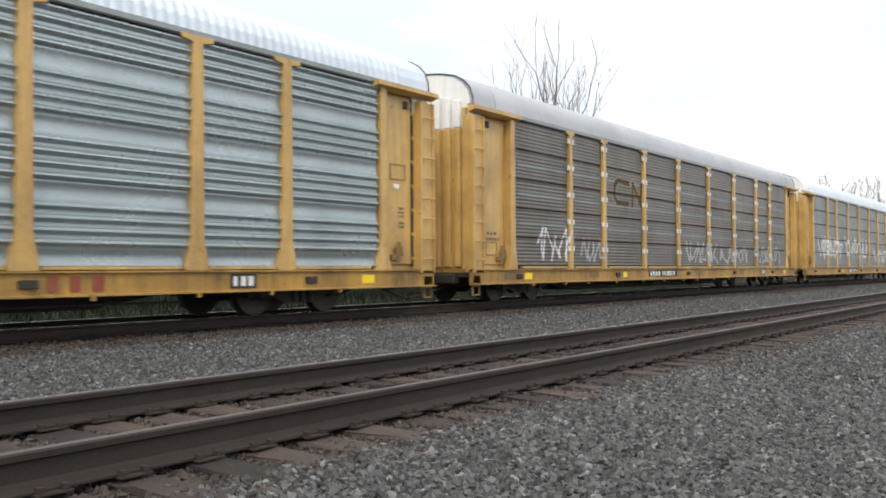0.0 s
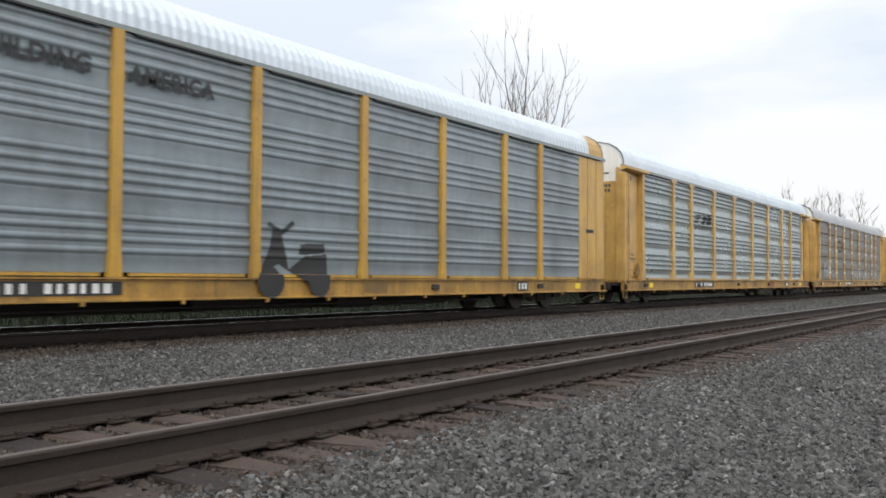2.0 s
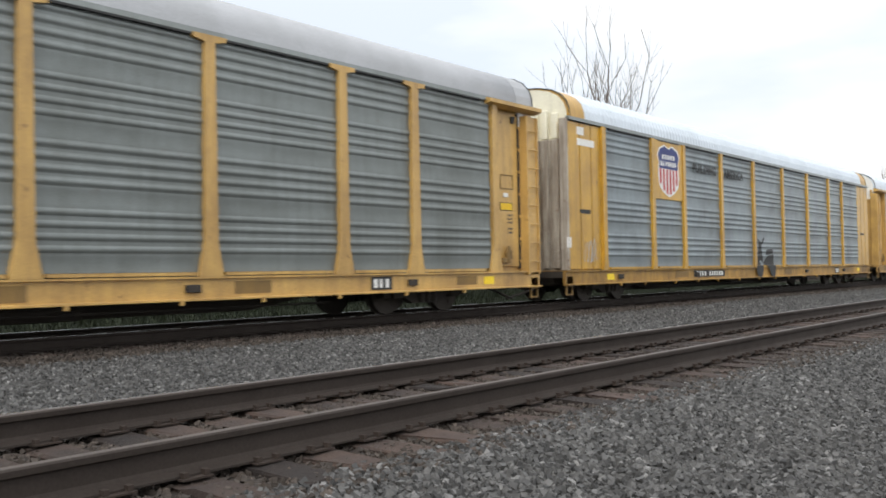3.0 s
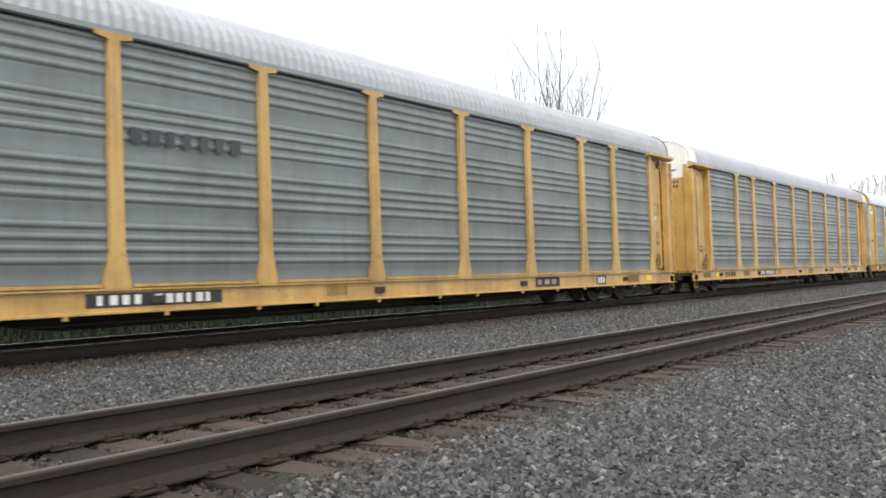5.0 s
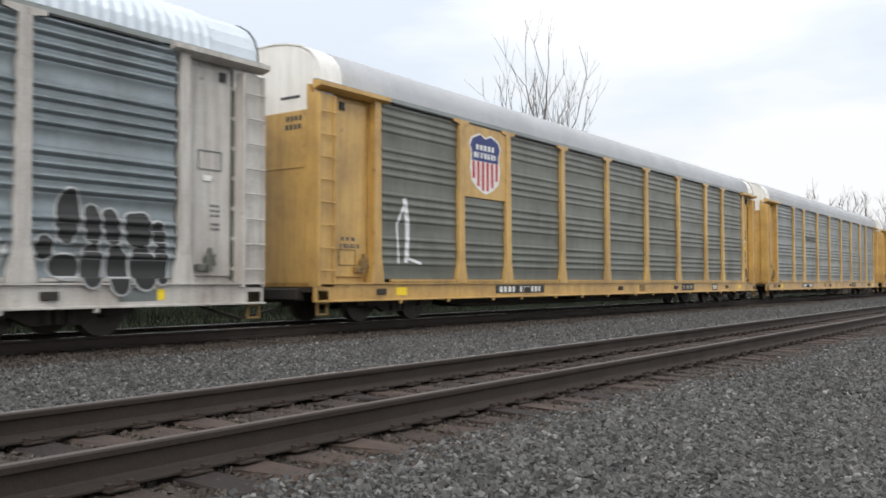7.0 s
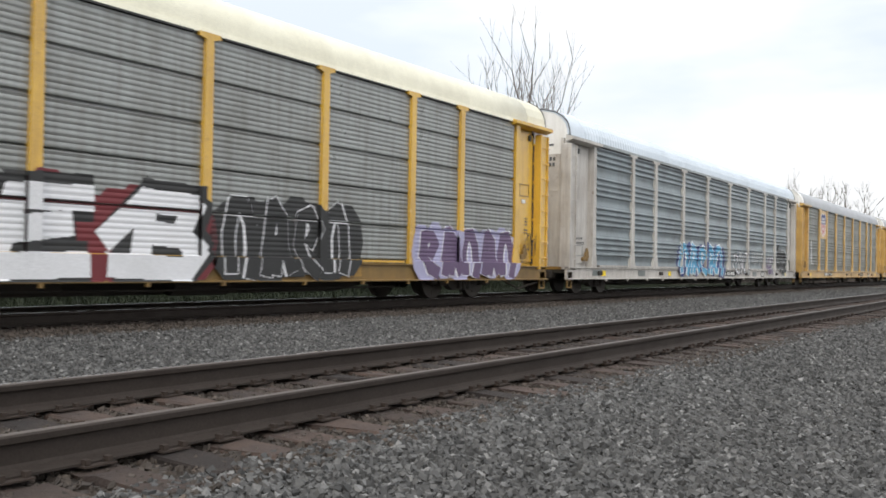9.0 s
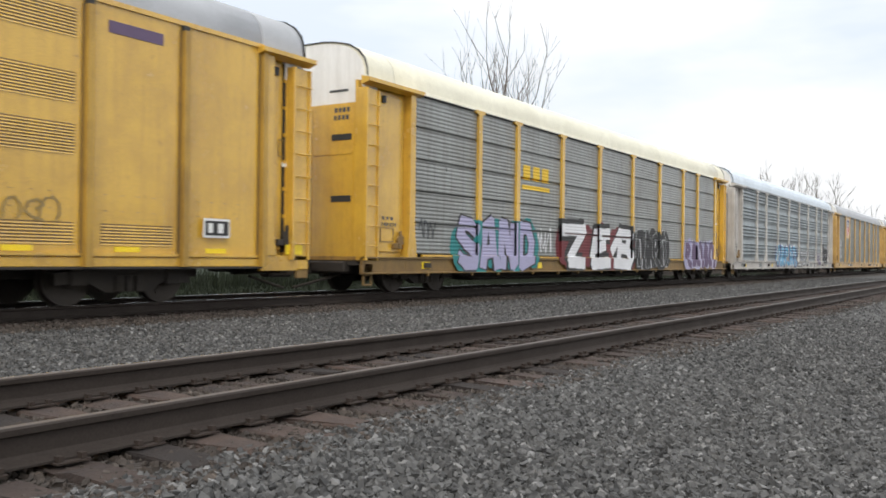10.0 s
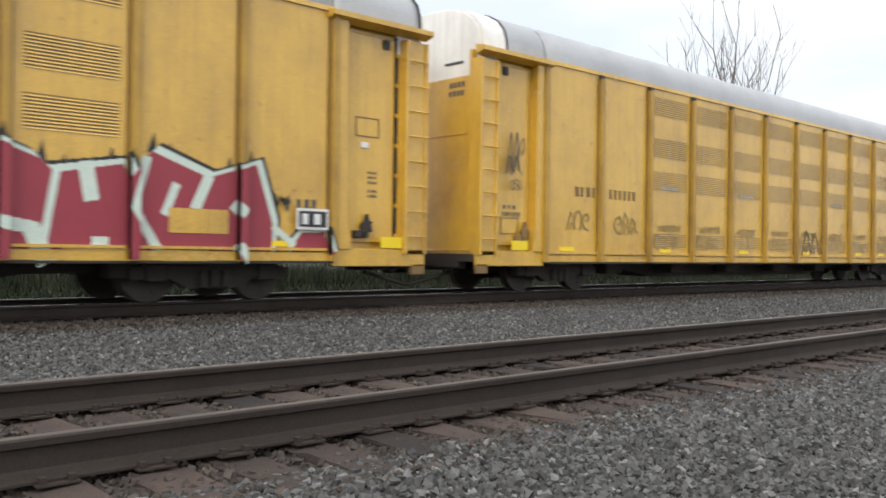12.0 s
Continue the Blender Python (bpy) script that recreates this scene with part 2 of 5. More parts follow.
def ground_surface():
    """Ballast near the tracks, grass behind the train."""
    m = bpy.data.materials.new("ballast_and_grass")
    m.use_nodes = True
    n, l = m.node_tree.nodes, m.node_tree.links
    bsdf = n["Principled BSDF"]
    co = n.new("ShaderNodeTexCoord")
    vo = n.new("ShaderNodeTexVoronoi")
    socket(vo, "Scale", 24.0)
    big = n.new("ShaderNodeTexNoise")
    socket(big, "Scale", 0.9), socket(big, "Detail", 6)
    grit = n.new("ShaderNodeMix")
    grit.data_type = "RGBA"
    socket(grit, "A", (0.045, 0.044, 0.043, 1)), socket(grit, "B", (0.12, 0.117, 0.112, 1))
    sep = n.new("ShaderNodeSeparateColor")
    grass = n.new("ShaderNodeValToRGB")
    grass.color_ramp.elements[0].color = (0.010, 0.016, 0.007, 1)
    grass.color_ramp.elements[1].color = (0.030, 0.042, 0.018, 1)
    pos = n.new("ShaderNodeSeparateXYZ")
    edge = n.new("ShaderNodeMapRange")
    socket(edge, "From Min", 15.6), socket(edge, "From Max", 16.6)
    mix = n.new("ShaderNodeMix")
    mix.data_type = "RGBA"
    wob = n.new("ShaderNodeMath")
    wob.operation = "ADD"
    for v in (vo, big):
        l.new(co.outputs["Object"], v.inputs["Vector"])
    l.new(vo.outputs["Color"], sep.inputs["Color"])
    l.new(sep.outputs["Red"], grit.inputs["Factor"])
    l.new(big.outputs["Fac"], grass.inputs["Fac"])
    l.new(co.outputs["Object"], pos.inputs["Vector"])
    l.new(pos.outputs["Y"], wob.inputs[0])
    l.new(big.outputs["Fac"], wob.inputs[1])
    l.new(wob.outputs["Value"], edge.inputs["Value"])
    l.new(edge.outputs["Result"], mix.inputs["Factor"])
    soil = n.new("ShaderNodeMix")
    soil.data_type = "RGBA"
    socket(soil, "B", (0.045, 0.035, 0.028, 1))
    span = n.new("ShaderNodeValToRGB")
    stops = span.color_ramp
    stops.elements[0].position, stops.elements[0].color = 0.0, (0, 0, 0, 1)
    stops.elements[1].position, stops.elements[1].color = 1.0, (0.9, 0.9, 0.9, 1)
    for at, val in ((0.205, 0.0), (0.235, 0.9), (0.375, 0.9), (0.405, 0.0), (0.665, 0.0), (0.70, 0.9)):
        stops.elements.new(at).color = (val, val, val, 1)
    scale = n.new("ShaderNodeMath")
    scale.operation = "MULTIPLY"
    scale.inputs[1].default_value = 1 / 16
    l.new(wob.outputs["Value"], scale.inputs[0])
    l.new(scale.outputs["Value"], span.inputs["Fac"])
    l.new(span.outputs["Color"], soil.inputs["Factor"])
    l.new(grit.outputs["Result"], soil.inputs["A"])
    l.new(soil.outputs["Result"], mix.inputs["A"])
    l.new(grass.outputs["Color"], mix.inputs["B"])
    l.new(mix.outputs["Result"], bsdf.inputs["Base Color"])
    bp = n.new("ShaderNodeBump")
    socket(bp, "Strength", 0.9), socket(bp, "Distance", 0.03)
    l.new(vo.outputs["Distance"], bp.inputs["Height"])
    l.new(bp.outputs["Normal"], bsdf.inputs["Normal"])
    socket(bsdf, "Roughness", 0.95)
    return m


GROUND = ground_surface()
GRASS = island("grass_blades", (0.012, 0.018, 0.008), (0.042, 0.055, 0.022))


# ---- mesh helpers ----
def finish(ob_name, bm, material, smooth=False):
    me = bpy.data.meshes.new(ob_name)
    bm.normal_update()
    bm.to_mesh(me)
    bm.free()
    me.materials.append(material)
    if smooth:
        me.polygons.foreach_set("use_smooth", [len(p.vertices) == 4 for p in me.polygons])
    return me


def part(name, bm, material, parent, label="", smooth=False):
    ob = new(name, finish(name, bm, material, smooth))
    ob.parent = parent
    return tagged(ob, label)


def block(bm, x0, x1, y0, y1, z0, z1, bevel=0.0):
    v = [bm.verts.new((x, y, z)) for x in (x0, x1) for y in (y0, y1) for z in (z0, z1)]
    fs = [bm.faces.new([v[i] for i in q]) for q in ((0, 1, 3, 2), (4, 6, 7, 5), (0, 4, 5, 1), (2, 3, 7, 6), (0, 2, 6, 4), (1, 5, 7, 3))]
    if bevel:
        bmesh.ops.bevel(bm, geom=list({e for f in fs for e in f.edges}), offset=bevel, segments=1, affect="EDGES")
    return bm


def boxed(*args, bevel=0.0):
    return block(bmesh.new(), *args, bevel=bevel)


def prism(bm, outline, x0, x1):
    """An outline of (y, z) drawn out along x."""
    a = [bm.verts.new((x0, y, z)) for y, z in outline]
    b = [bm.verts.new((x1, y, z)) for y, z in outline]
    n = len(outline)
    for i in range(n):
        j = (i + 1) % n
        bm.faces.new((a[i], a[j], b[j], b[i]))
    bm.faces.new(a[::-1])
    bm.faces.new(b)
    bmesh.ops.recalc_face_normals(bm, faces=bm.faces[:])
    return bm


def slab(bm, outline, y0, y1):
    """An outline of (x, z) drawn out along y."""
    a = [bm.verts.new((x, y0, z)) for x, z in outline]
    b = [bm.verts.new((x, y1, z)) for x, z in outline]
    n = len(outline)
    for i in range(n):
        j = (i + 1) % n
        bm.faces.new((a[i], a[j], b[j], b[i]))
    bm.faces.new(a[::-1])
    bm.faces.new(b)
    bmesh.ops.recalc_face_normals(bm, faces=bm.faces[:])
    return bm


def column(bm, outline, z0, z1):
    """An outline of (x, y) drawn up along z."""
    a = [bm.verts.new((x, y, z0)) for x, y in outline]
    b = [bm.verts.new((x, y, z1)) for x, y in outline]
    n = len(outline)
    for i in range(n):
        j = (i + 1) % n
        bm.faces.new((a[i], a[j], b[j], b[i]))
    bm.faces.new(a[::-1])
    bm.faces.new(b)
    bmesh.ops.recalc_face_normals(bm, faces=bm.faces[:])
    return bm


def rod(bm, p, q, r0, r1=None, n=8):
    p, q = Vector(p), Vector(q)
    r1 = r0 if r1 is None else r1
    turn = (q - p).to_track_quat("Z", "Y")
    rings = []
    for c, r in ((p, r0), (q, r1)):
        rings.append([bm.verts.new(c + turn @ Vector((r * math.cos(2 * math.pi * i / n), r * math.sin(2 * math.pi * i / n), 0))) for i in range(n)])
    for i in range(n):
        bm.faces.new((rings[0][i], rings[0][(i + 1) % n], rings[1][(i + 1) % n], rings[1][i]))
    bm.faces.new(rings[0][::-1])
    bm.faces.new(rings[1])
    return bm


# ---- rib patterns of the side sheets: how far they stand out at a height ----
LOW, HIGH = 0.87, 4.45


def wide_ribs(z):
    """Four sheets; four round ribs on each, then a shallow flat."""
    sheet = (HIGH - LOW) / 4
    d = (HIGH - z) % sheet
    if d < 0.66:
        f = (d % 0.165) / 0.165
        return 0.050 * max(0.0, math.sin(math.pi * (f - 0.18) / 0.64)) if 0.18 < f < 0.82 else 0.0
    return -0.016 * math.sin(math.pi * (d - 0.66) / (sheet - 0.66))


def soft_ribs(z):
    return 0.32 * wide_ribs(z)


def fine_ribs(z):
    """Five sheets of small ribs with open joints between them."""
    sheet = (HIGH - LOW) / 5
    d = (HIGH - z) % sheet
    if d < 0.03:
        return -0.055
    return 0.010 * max(0.0, math.sin(math.pi * ((d % 0.09) / 0.09)))


def flat_side(z):
    return 0.0


def ribbed(x0, x1, z0, z1, ribs, step=0.0206, back=0.06):
    """A ribbed sheet with its thickness."""
    n = max(2, int(round((z1 - z0) / step)))
    zs = [z0 + (z1 - z0) * i / n for i in range(n + 1)]
    bm = bmesh.new()
    out = [(-(HALF + ribs(z)), z) for z in zs]
    prism(bm, out + [(-HALF + back, z1), (-HALF + back, z0)], x0, x1)
    return bm


def stroke(points, width):
    """Quads along a line, with the joints covered."""
    out = []
    for (ax, az), (bx, bz) in zip(points, points[1:]):
        dx, dz = bx - ax, bz - az
        d = math.hypot(dx, dz) or 1.0
        dx, dz = dx / d * width / 2, dz / d * width / 2
        out.append([(ax - dx * 0.6 - dz, az - dz * 0.6 + dx), (bx + dx * 0.6 - dz, bz + dz * 0.6 + dx), (bx + dx * 0.6 + dz, bz + dz * 0.6 - dx), (ax - dx * 0.6 + dz, az - dz * 0.6 - dx)])
    return out


def sill_or(ribs):
    """The side with the sill below it."""
    return lambda z: 0.105 if z < 0.48 else 0.075 if z < 0.87 else ribs(z)


def painted(outlines, ribs, lift, step=0.0206, posts=(), wide=0.104, proud=0.077):
    """A coat of paint in the given outlines (x, z), lying on the ribbed side and over its posts."""
    bm = bmesh.new()
    z0 = min(z for o in outlines for _, z in o)
    z1 = max(z for o in outlines for _, z in o)
    n = max(1, int((z1 - z0) / step))
    for i in range(n):
        za, zb = z0 + (z1 - z0) * i / n, z0 + (z1 - z0) * (i + 1) / n
        zm = (za + zb) / 2
        spans = []
        for o in outlines:
            xs = sorted(ax + (zm - az) * (bx - ax) / (bz - az) for (ax, az), (bx, bz) in zip(o, o[1:] + o[:1]) if (az > zm) != (bz > zm))
            spans += [[a, b] for a, b in zip(xs[::2], xs[1::2])]
        spans.sort()
        merged = []
        for a, b in spans:
            if merged and a <= merged[-1][1]:
                merged[-1][1] = max(b, merged[-1][1])
            else:
                merged.append([a, b])
        ya, yb = -(HALF + ribs(za) + lift), -(HALF + ribs(zb) + lift)
        for a, b in merged:
            cuts = sorted([a, b] + [c for p in posts for c in (p - wide, p + wide) if a < c < b])
            last = None
            for s, e in zip(cuts, cuts[1:]):
                if e - s < 1e-5:
                    continue
                over = any(p - wide - 1e-6 <= s and e <= p + wide + 1e-6 for p in posts)
                p, q = (min(ya, -(HALF + proud + lift)), min(yb, -(HALF + proud + lift))) if over else (ya, yb)
                if last is not None and abs(last[0] - p) > 1e-4:
                    bm.faces.new([bm.verts.new(c) for c in ((s, last[0], za), (s, p, za), (s, q, zb), (s, last[1], zb))])
                bm.faces.new([bm.verts.new(c) for c in ((s, p, za), (e, p, za), (e, q, zb), (s, q, zb))])
                last = (p, q)
    return bm


# ---- ground ----
def ground_height(y):
    knots = [(-60, -0.45), (1.2, -0.40), (2.2, -0.34), (2.9, -0.235), (3.4, -0.238), (5.8, -0.238), (6.1, -0.24), (7.2, -0.30), (10.2, -0.30), (11.2, -0.235), (14.6, -0.235), (16.0, -0.55), (60, -0.6)]
    return float(np.interp(y, [k[0] for k in knots], [k[1] for k in knots]))


def build_ground():
    bm = bmesh.new()
    ys = [-1500, -60, -8, 0, 1.2, 2.2, 2.9, 3.4, 5.8, 6.1, 7.2, 10.2, 11.2, 14.6, 16.0, 25, 60, 400, 3000]
    xs = [-2500, -60, 0, 20, 60, 200, 3500]
    grid = [[bm.verts.new((x, y, ground_height(y))) for y in ys] for x in xs]
    for a, b in zip(grid, grid[1:]):
        for i in range(len(ys) - 1):
            bm.faces.new((a[i], b[i], b[i + 1], a[i + 1]))
    ob = new("ground", finish("ground", bm, GROUND))
    return tagged(ob, "grey crushed-stone ballast with grass behind the tracks", "ground", kind="structure")


build_ground()


def scatter(name, boxes, size, material, label, seed, sink=0.2):
    """Loose angular stones as one mesh; boxes: x0, x1, y0, y1, stones a square metre."""
    rng = np.random.default_rng(seed)
    centres = []
    for x0, x1, y0, y1, dens in boxes:
        n = int((x1 - x0) * (y1 - y0) * dens)
        centres.append(np.stack([rng.uniform(x0, x1, n), rng.uniform(y0, y1, n)], 1))
    c = np.concatenate(centres)
    n = len(c)
    z = np.array([ground_height(y) for y in c[:, 1]])
    corner = np.array([[x, y, k] for x in (-1, 1) for y in (-1, 1) for k in (-1, 1)], float)
    r = size * rng.uniform(0.55, 1.25, (n, 1, 1)) * rng.uniform(0.6, 1.15, (n, 1, 3))
    v = corner[None] * r * rng.uniform(0.35, 1.1, (n, 8, 3))
    q = rng.normal(size=(n, 4))
    q /= np.linalg.norm(q, axis=1)[:, None]
    w, x, y, k = q.T
    rot = np.stack([1 - 2 * (y * y + k * k), 2 * (x * y - k * w), 2 * (x * k + y * w), 2 * (x * y + k * w), 1 - 2 * (x * x + k * k), 2 * (y * k - x * w), 2 * (x * k - y * w), 2 * (y * k + x * w), 1 - 2 * (x * x + y * y)], 1).reshape(n, 3, 3)
    v = np.einsum("nij,nkj->nki", rot, v)
    v[:, :, :2] += c[:, None, :]
    v[:, :, 2] += (z + rng.uniform(-sink, 0.7, n) * size)[:, None]
    quads = np.array([[0, 1, 3, 2], [4, 6, 7, 5], [0, 4, 5, 1], [2, 3, 7, 6], [0, 2, 6, 4], [1, 5, 7, 3]])
    faces = (np.arange(n)[:, None, None] * 8 + quads[None]).reshape(-1)
    me = bpy.data.meshes.new(name)
    me.vertices.add(n * 8)
    me.vertices.foreach_set("co", v.reshape(-1))
    me.loops.add(len(faces))
    me.loops.foreach_set("vertex_index", faces)
    me.polygons.add(n * 6)
    me.polygons.foreach_set("loop_start", np.arange(n * 6) * 4)
    me.update(calc_edges=True)
    me.shade_flat()
    me.materials.append(material)
    return tagged(new(name, me), label, "gravel", kind="stuff")


scatter("ballast_shoulder", [(-2.0, 0.5, 0.2, 3.35, 300), (0.5, 9, -0.6, 3.35, 1450), (9, 18, -2.5, 3.3, 520), (18, 45, -6, 3.2, 90)], 0.0215, STONE, "loose grey crushed stones beside the near track", 3)
scatter("ballast_strip", [(1.0, 14, 6.0, 10.85, 640), (14, 34, 6.0, 10.8, 250), (34, 70, 6, 10.8, 50)], 0.023, STONE, "pale grey crushed stones between the two tracks", 4)
scatter("ballast_crib", [(0.3, 14, 3.0, 6.1, 620), (14, 30, 3.0, 6.1, 200)], 0.021, STONE_BROWN, "dirty brown stones between the ties", 5)
scatter("ballast_under_train", [(1.0, 22, 10.7, 12.0, 260), (22, 50, 10.7, 12.0, 90), (1.0, 30, 12.0, 15.0, 90)], 0.03, STONE_BROWN, "dark stones under the train's track", 6)


# ---- tracks ----
def rail_outline(y):
    half = [(0.075, -0.183), (0.075, -0.172), (0.02, -0.152), (0.0085, -0.135), (0.0085, -0.050), (0.034, -0.038), (0.036, -0.010), (0.028, -0.0015)]
    return [(y + a, z) for a, z in half] + [(y - a, z) for a, z in half[::-1]]


def build_track(name, near, label, x_to, head, shift):
    track = tagged(new(name), label, "railway track", kind="structure")
    for y in (near, near + GAUGE):
        part("rail", prism(bmesh.new(), rail_outline(y), -80, 420), RAIL, track)
        bm = prism(bmesh.new(), [(y - 0.027, -0.003), (y - 0.024, 0.001), (y + 0.024, 0.001), (y + 0.027, -0.003)], -80, 420)
        part("rail_head", bm, head, track, "worn shiny running surface")
    y = near + GAUGE
    part("rail_edge", boxed(-80, 420, y + 0.020, y + 0.031, 0.0, 0.0035), RAIL_SHINE, track, "bright worn edge of the rail head")
    meshes = []
    rng = random.Random(len(name))
    for i in range(6):
        bm = boxed(-0.125, 0.125, near - 0.60, near + GAUGE + 0.55, -0.36, -0.192)
        bmesh.ops.subdivide_edges(bm, edges=[e for e in bm.edges if abs(e.verts[0].co.y - e.verts[1].co.y) > 1], cuts=4)
        bmesh.ops.bevel(bm, geom=bm.edges[:], offset=0.012, segments=1, affect="EDGES")
        for v in bm.verts:
            v.co += Vector((rng.uniform(-0.022, 0.022), rng.uniform(-0.07, 0.07), rng.uniform(-0.022, 0.003)))
        meshes.append(finish("tie", bm, TIE))
    bm = bmesh.new()
    block(bm, -0.088, 0.088, -0.118, 0.115, -0.192, -0.183)
    for sx in (-0.06, 0.06):
        for sy in (-0.085, 0.085):
            block(bm, sx - 0.014, sx + 0.014, sy - 0.02, sy + 0.02, -0.181, -0.155)
    plate = finish("tie_plate", bm, PLATE_STEEL)
    n = int((x_to + 3) / 0.42)
    for i in range(n):
        tie = new("tie", meshes[rng.randrange(6)])
        tie.parent = track
        x = -3 + i * 0.42 + shift + rng.uniform(-0.05, 0.05)
        tie.location, tie.rotation_euler = (x, rng.uniform(-0.12, 0.12), rng.uniform(-0.016, 0.0)), (0, 0, 0)
        if x < 22 and near < 6:
            for y in (near, near + GAUGE):
                p = new("tie_plate", plate)
                p.parent = tie
                p.location = (0, y - tie.location.y, -tie.location.z)
    return track


build_track("track_near", NEAR_RAIL, "empty railway track with rusty rails and old timber ties", 70, RAIL_HEAD, 0.10)
build_track("track_far", FAR_RAIL, "railway track under the passing train with polished rails", 80, RAIL_SHINE, 0.0)


# ---- autorack cars ----
ROOF = [(-1.47, 4.52), (-1.45, 4.74), (-1.38, 4.94), (-1.22, 5.12), (-0.97, 5.26), (-0.60, 5.35), (-0.25, 5.39)]
ROOF = ROOF + [(-y, z) for y, z in ROOF[::-1]]
END_L, END_R = 1.12, 28.10
SHEET_END = 26.28
BAY = [5.77, 7.79, 10.60, 13.40, 16.33, 19.14, 21.92, 23.83]


def roof_sheet(x0, x1, ridges, pitch=0.20):
    """An arched roof; with ridges its sheets are folded across."""
    bm = bmesh.new()
    n = int((x1 - x0) / (pitch / 4)) if ridges else 12
    rows = []
    for i in range(n + 1):
        x = x0 + (x1 - x0) * i / n
        up = 0.035 if ridges and i % 4 in (1, 2) else 0.0
        rows.append([bm.verts.new((x, y * (1 + up * 0.5), z + up)) for y, z in ROOF])
    for a, b in zip(rows, rows[1:]):
        for i in range(len(ROOF) - 1):
            bm.faces.new((a[i], b[i], b[i + 1], a[i + 1]))
    bm.faces.new(rows[0])
    bm.faces.new(rows[-1][::-1])
    bmesh.ops.recalc_face_normals(bm, faces=bm.faces[:])
    return bm


def truck(car, u):
    """A two-axle bogie; returns its wheel sets."""
    bm = bmesh.new()
    for y in (-1.0, 1.0):
        slab(bm, [(-1.25, 0.32), (-1.25, 0.50), (-0.80, 0.56), (-0.45, 0.68), (0.45, 0.68), (0.80, 0.56), (1.25, 0.50), (1.25, 0.32), (0.72, 0.36), (0.40, 0.20), (-0.40, 0.20), (-0.72, 0.36)], y - 0.08, y + 0.08)
        for sx in (-0.88, 0.88):
            block(bm, sx - 0.15, sx + 0.15, y - 0.13, y + 0.13, 0.30, 0.56, bevel=0.02)
        for sx in (-0.18, 0.0, 0.18):
            rod(bm, (sx, y - 0.1, 0.22), (sx, y - 0.1, 0.46), 0.075)
    block(bm, -0.22, 0.22, -1.0, 1.0, 0.40, 0.66)
    bmesh.ops.translate(bm, verts=bm.verts, vec=(u, 0, 0))
    frame_ob = part("truck", bm, UNDER, car, "grimy cast-steel bogie")
    sets = []
    for s in (-0.88, 0.88):
        bm = bmesh.new()
        rod(bm, (0, -0.95, 0), (0, 0.95, 0), 0.075, n=12)
        for y in (-0.7525, 0.7525):
            o = -1 if y < 0 else 1
            rod(bm, (0, y - 0.065, 0), (0, y + 0.065, 0), 0.42, 0.42, n=28)
            rod(bm, (0, y - o * 0.09, 0), (0, y - o * 0.06, 0), 0.445, 0.445, n=28)
            rod(bm, (0, y + o * 0.06, 0), (0, y + o * 0.09, 0), 0.16, 0.13, n=14)
            for k in range(5):
                a = 2 * math.pi * k / 5
                rod(bm, (0.27 * math.cos(a), y + o * 0.06, 0.27 * math.sin(a)), (0.27 * math.cos(a), y + o * 0.072, 0.27 * math.sin(a)), 0.05, n=8)
        w = part("wheelset", bm, WHEEL, frame_ob, "pair of steel wheels on an axle")
        sets.append((w, u + s))
    return sets


def ladder(car, x0, x1, z0, z1, paint):
    """A side ladder: two stiles, a back sheet and rungs."""
    bm = bmesh.new()
    block(bm, x0, x0 + 0.07, -HALF - 0.10, -HALF + 0.16, z0, z1, bevel=0.008)
    block(bm, x1 - 0.05, x1, -HALF - 0.06, -HALF + 0.16, z0, z1, bevel=0.008)
    block(bm, x0 + 0.07, x1 - 0.05, -HALF - 0.02, -HALF + 0.02, z0, z1)
    lad = part("ladder", bm, paint, car, "side ladder with thin rungs")
    z = z0 + 0.3
    while z < z1 - 0.1:
        part("rung", rod(bmesh.new(), (x0 + 0.03, -HALF - 0.085, z), (x1 - 0.02, -HALF - 0.085, z), 0.014, n=6), paint, lad)
        z += 0.42
    return lad


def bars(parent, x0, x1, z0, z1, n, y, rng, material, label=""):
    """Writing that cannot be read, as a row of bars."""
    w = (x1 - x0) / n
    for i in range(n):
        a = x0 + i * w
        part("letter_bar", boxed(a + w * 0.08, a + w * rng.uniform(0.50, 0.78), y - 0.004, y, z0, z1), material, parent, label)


def coupler(car, u0, u1):
    bm = bmesh.new()
    block(bm, min(u0, u1), max(u0, u1), -0.10, 0.10, 0.42, 0.66, bevel=0.02)
    m = u1
    block(bm, m - 0.2, m + 0.2, -0.19, 0.15, 0.36, 0.72, bevel=0.05)
    rod(bm, (u0, -0.45, 0.40), (m, -0.35, 0.15), 0.03)
    return part("coupler", bm, UNDER, car, "grimy knuckle coupler with an air hose")


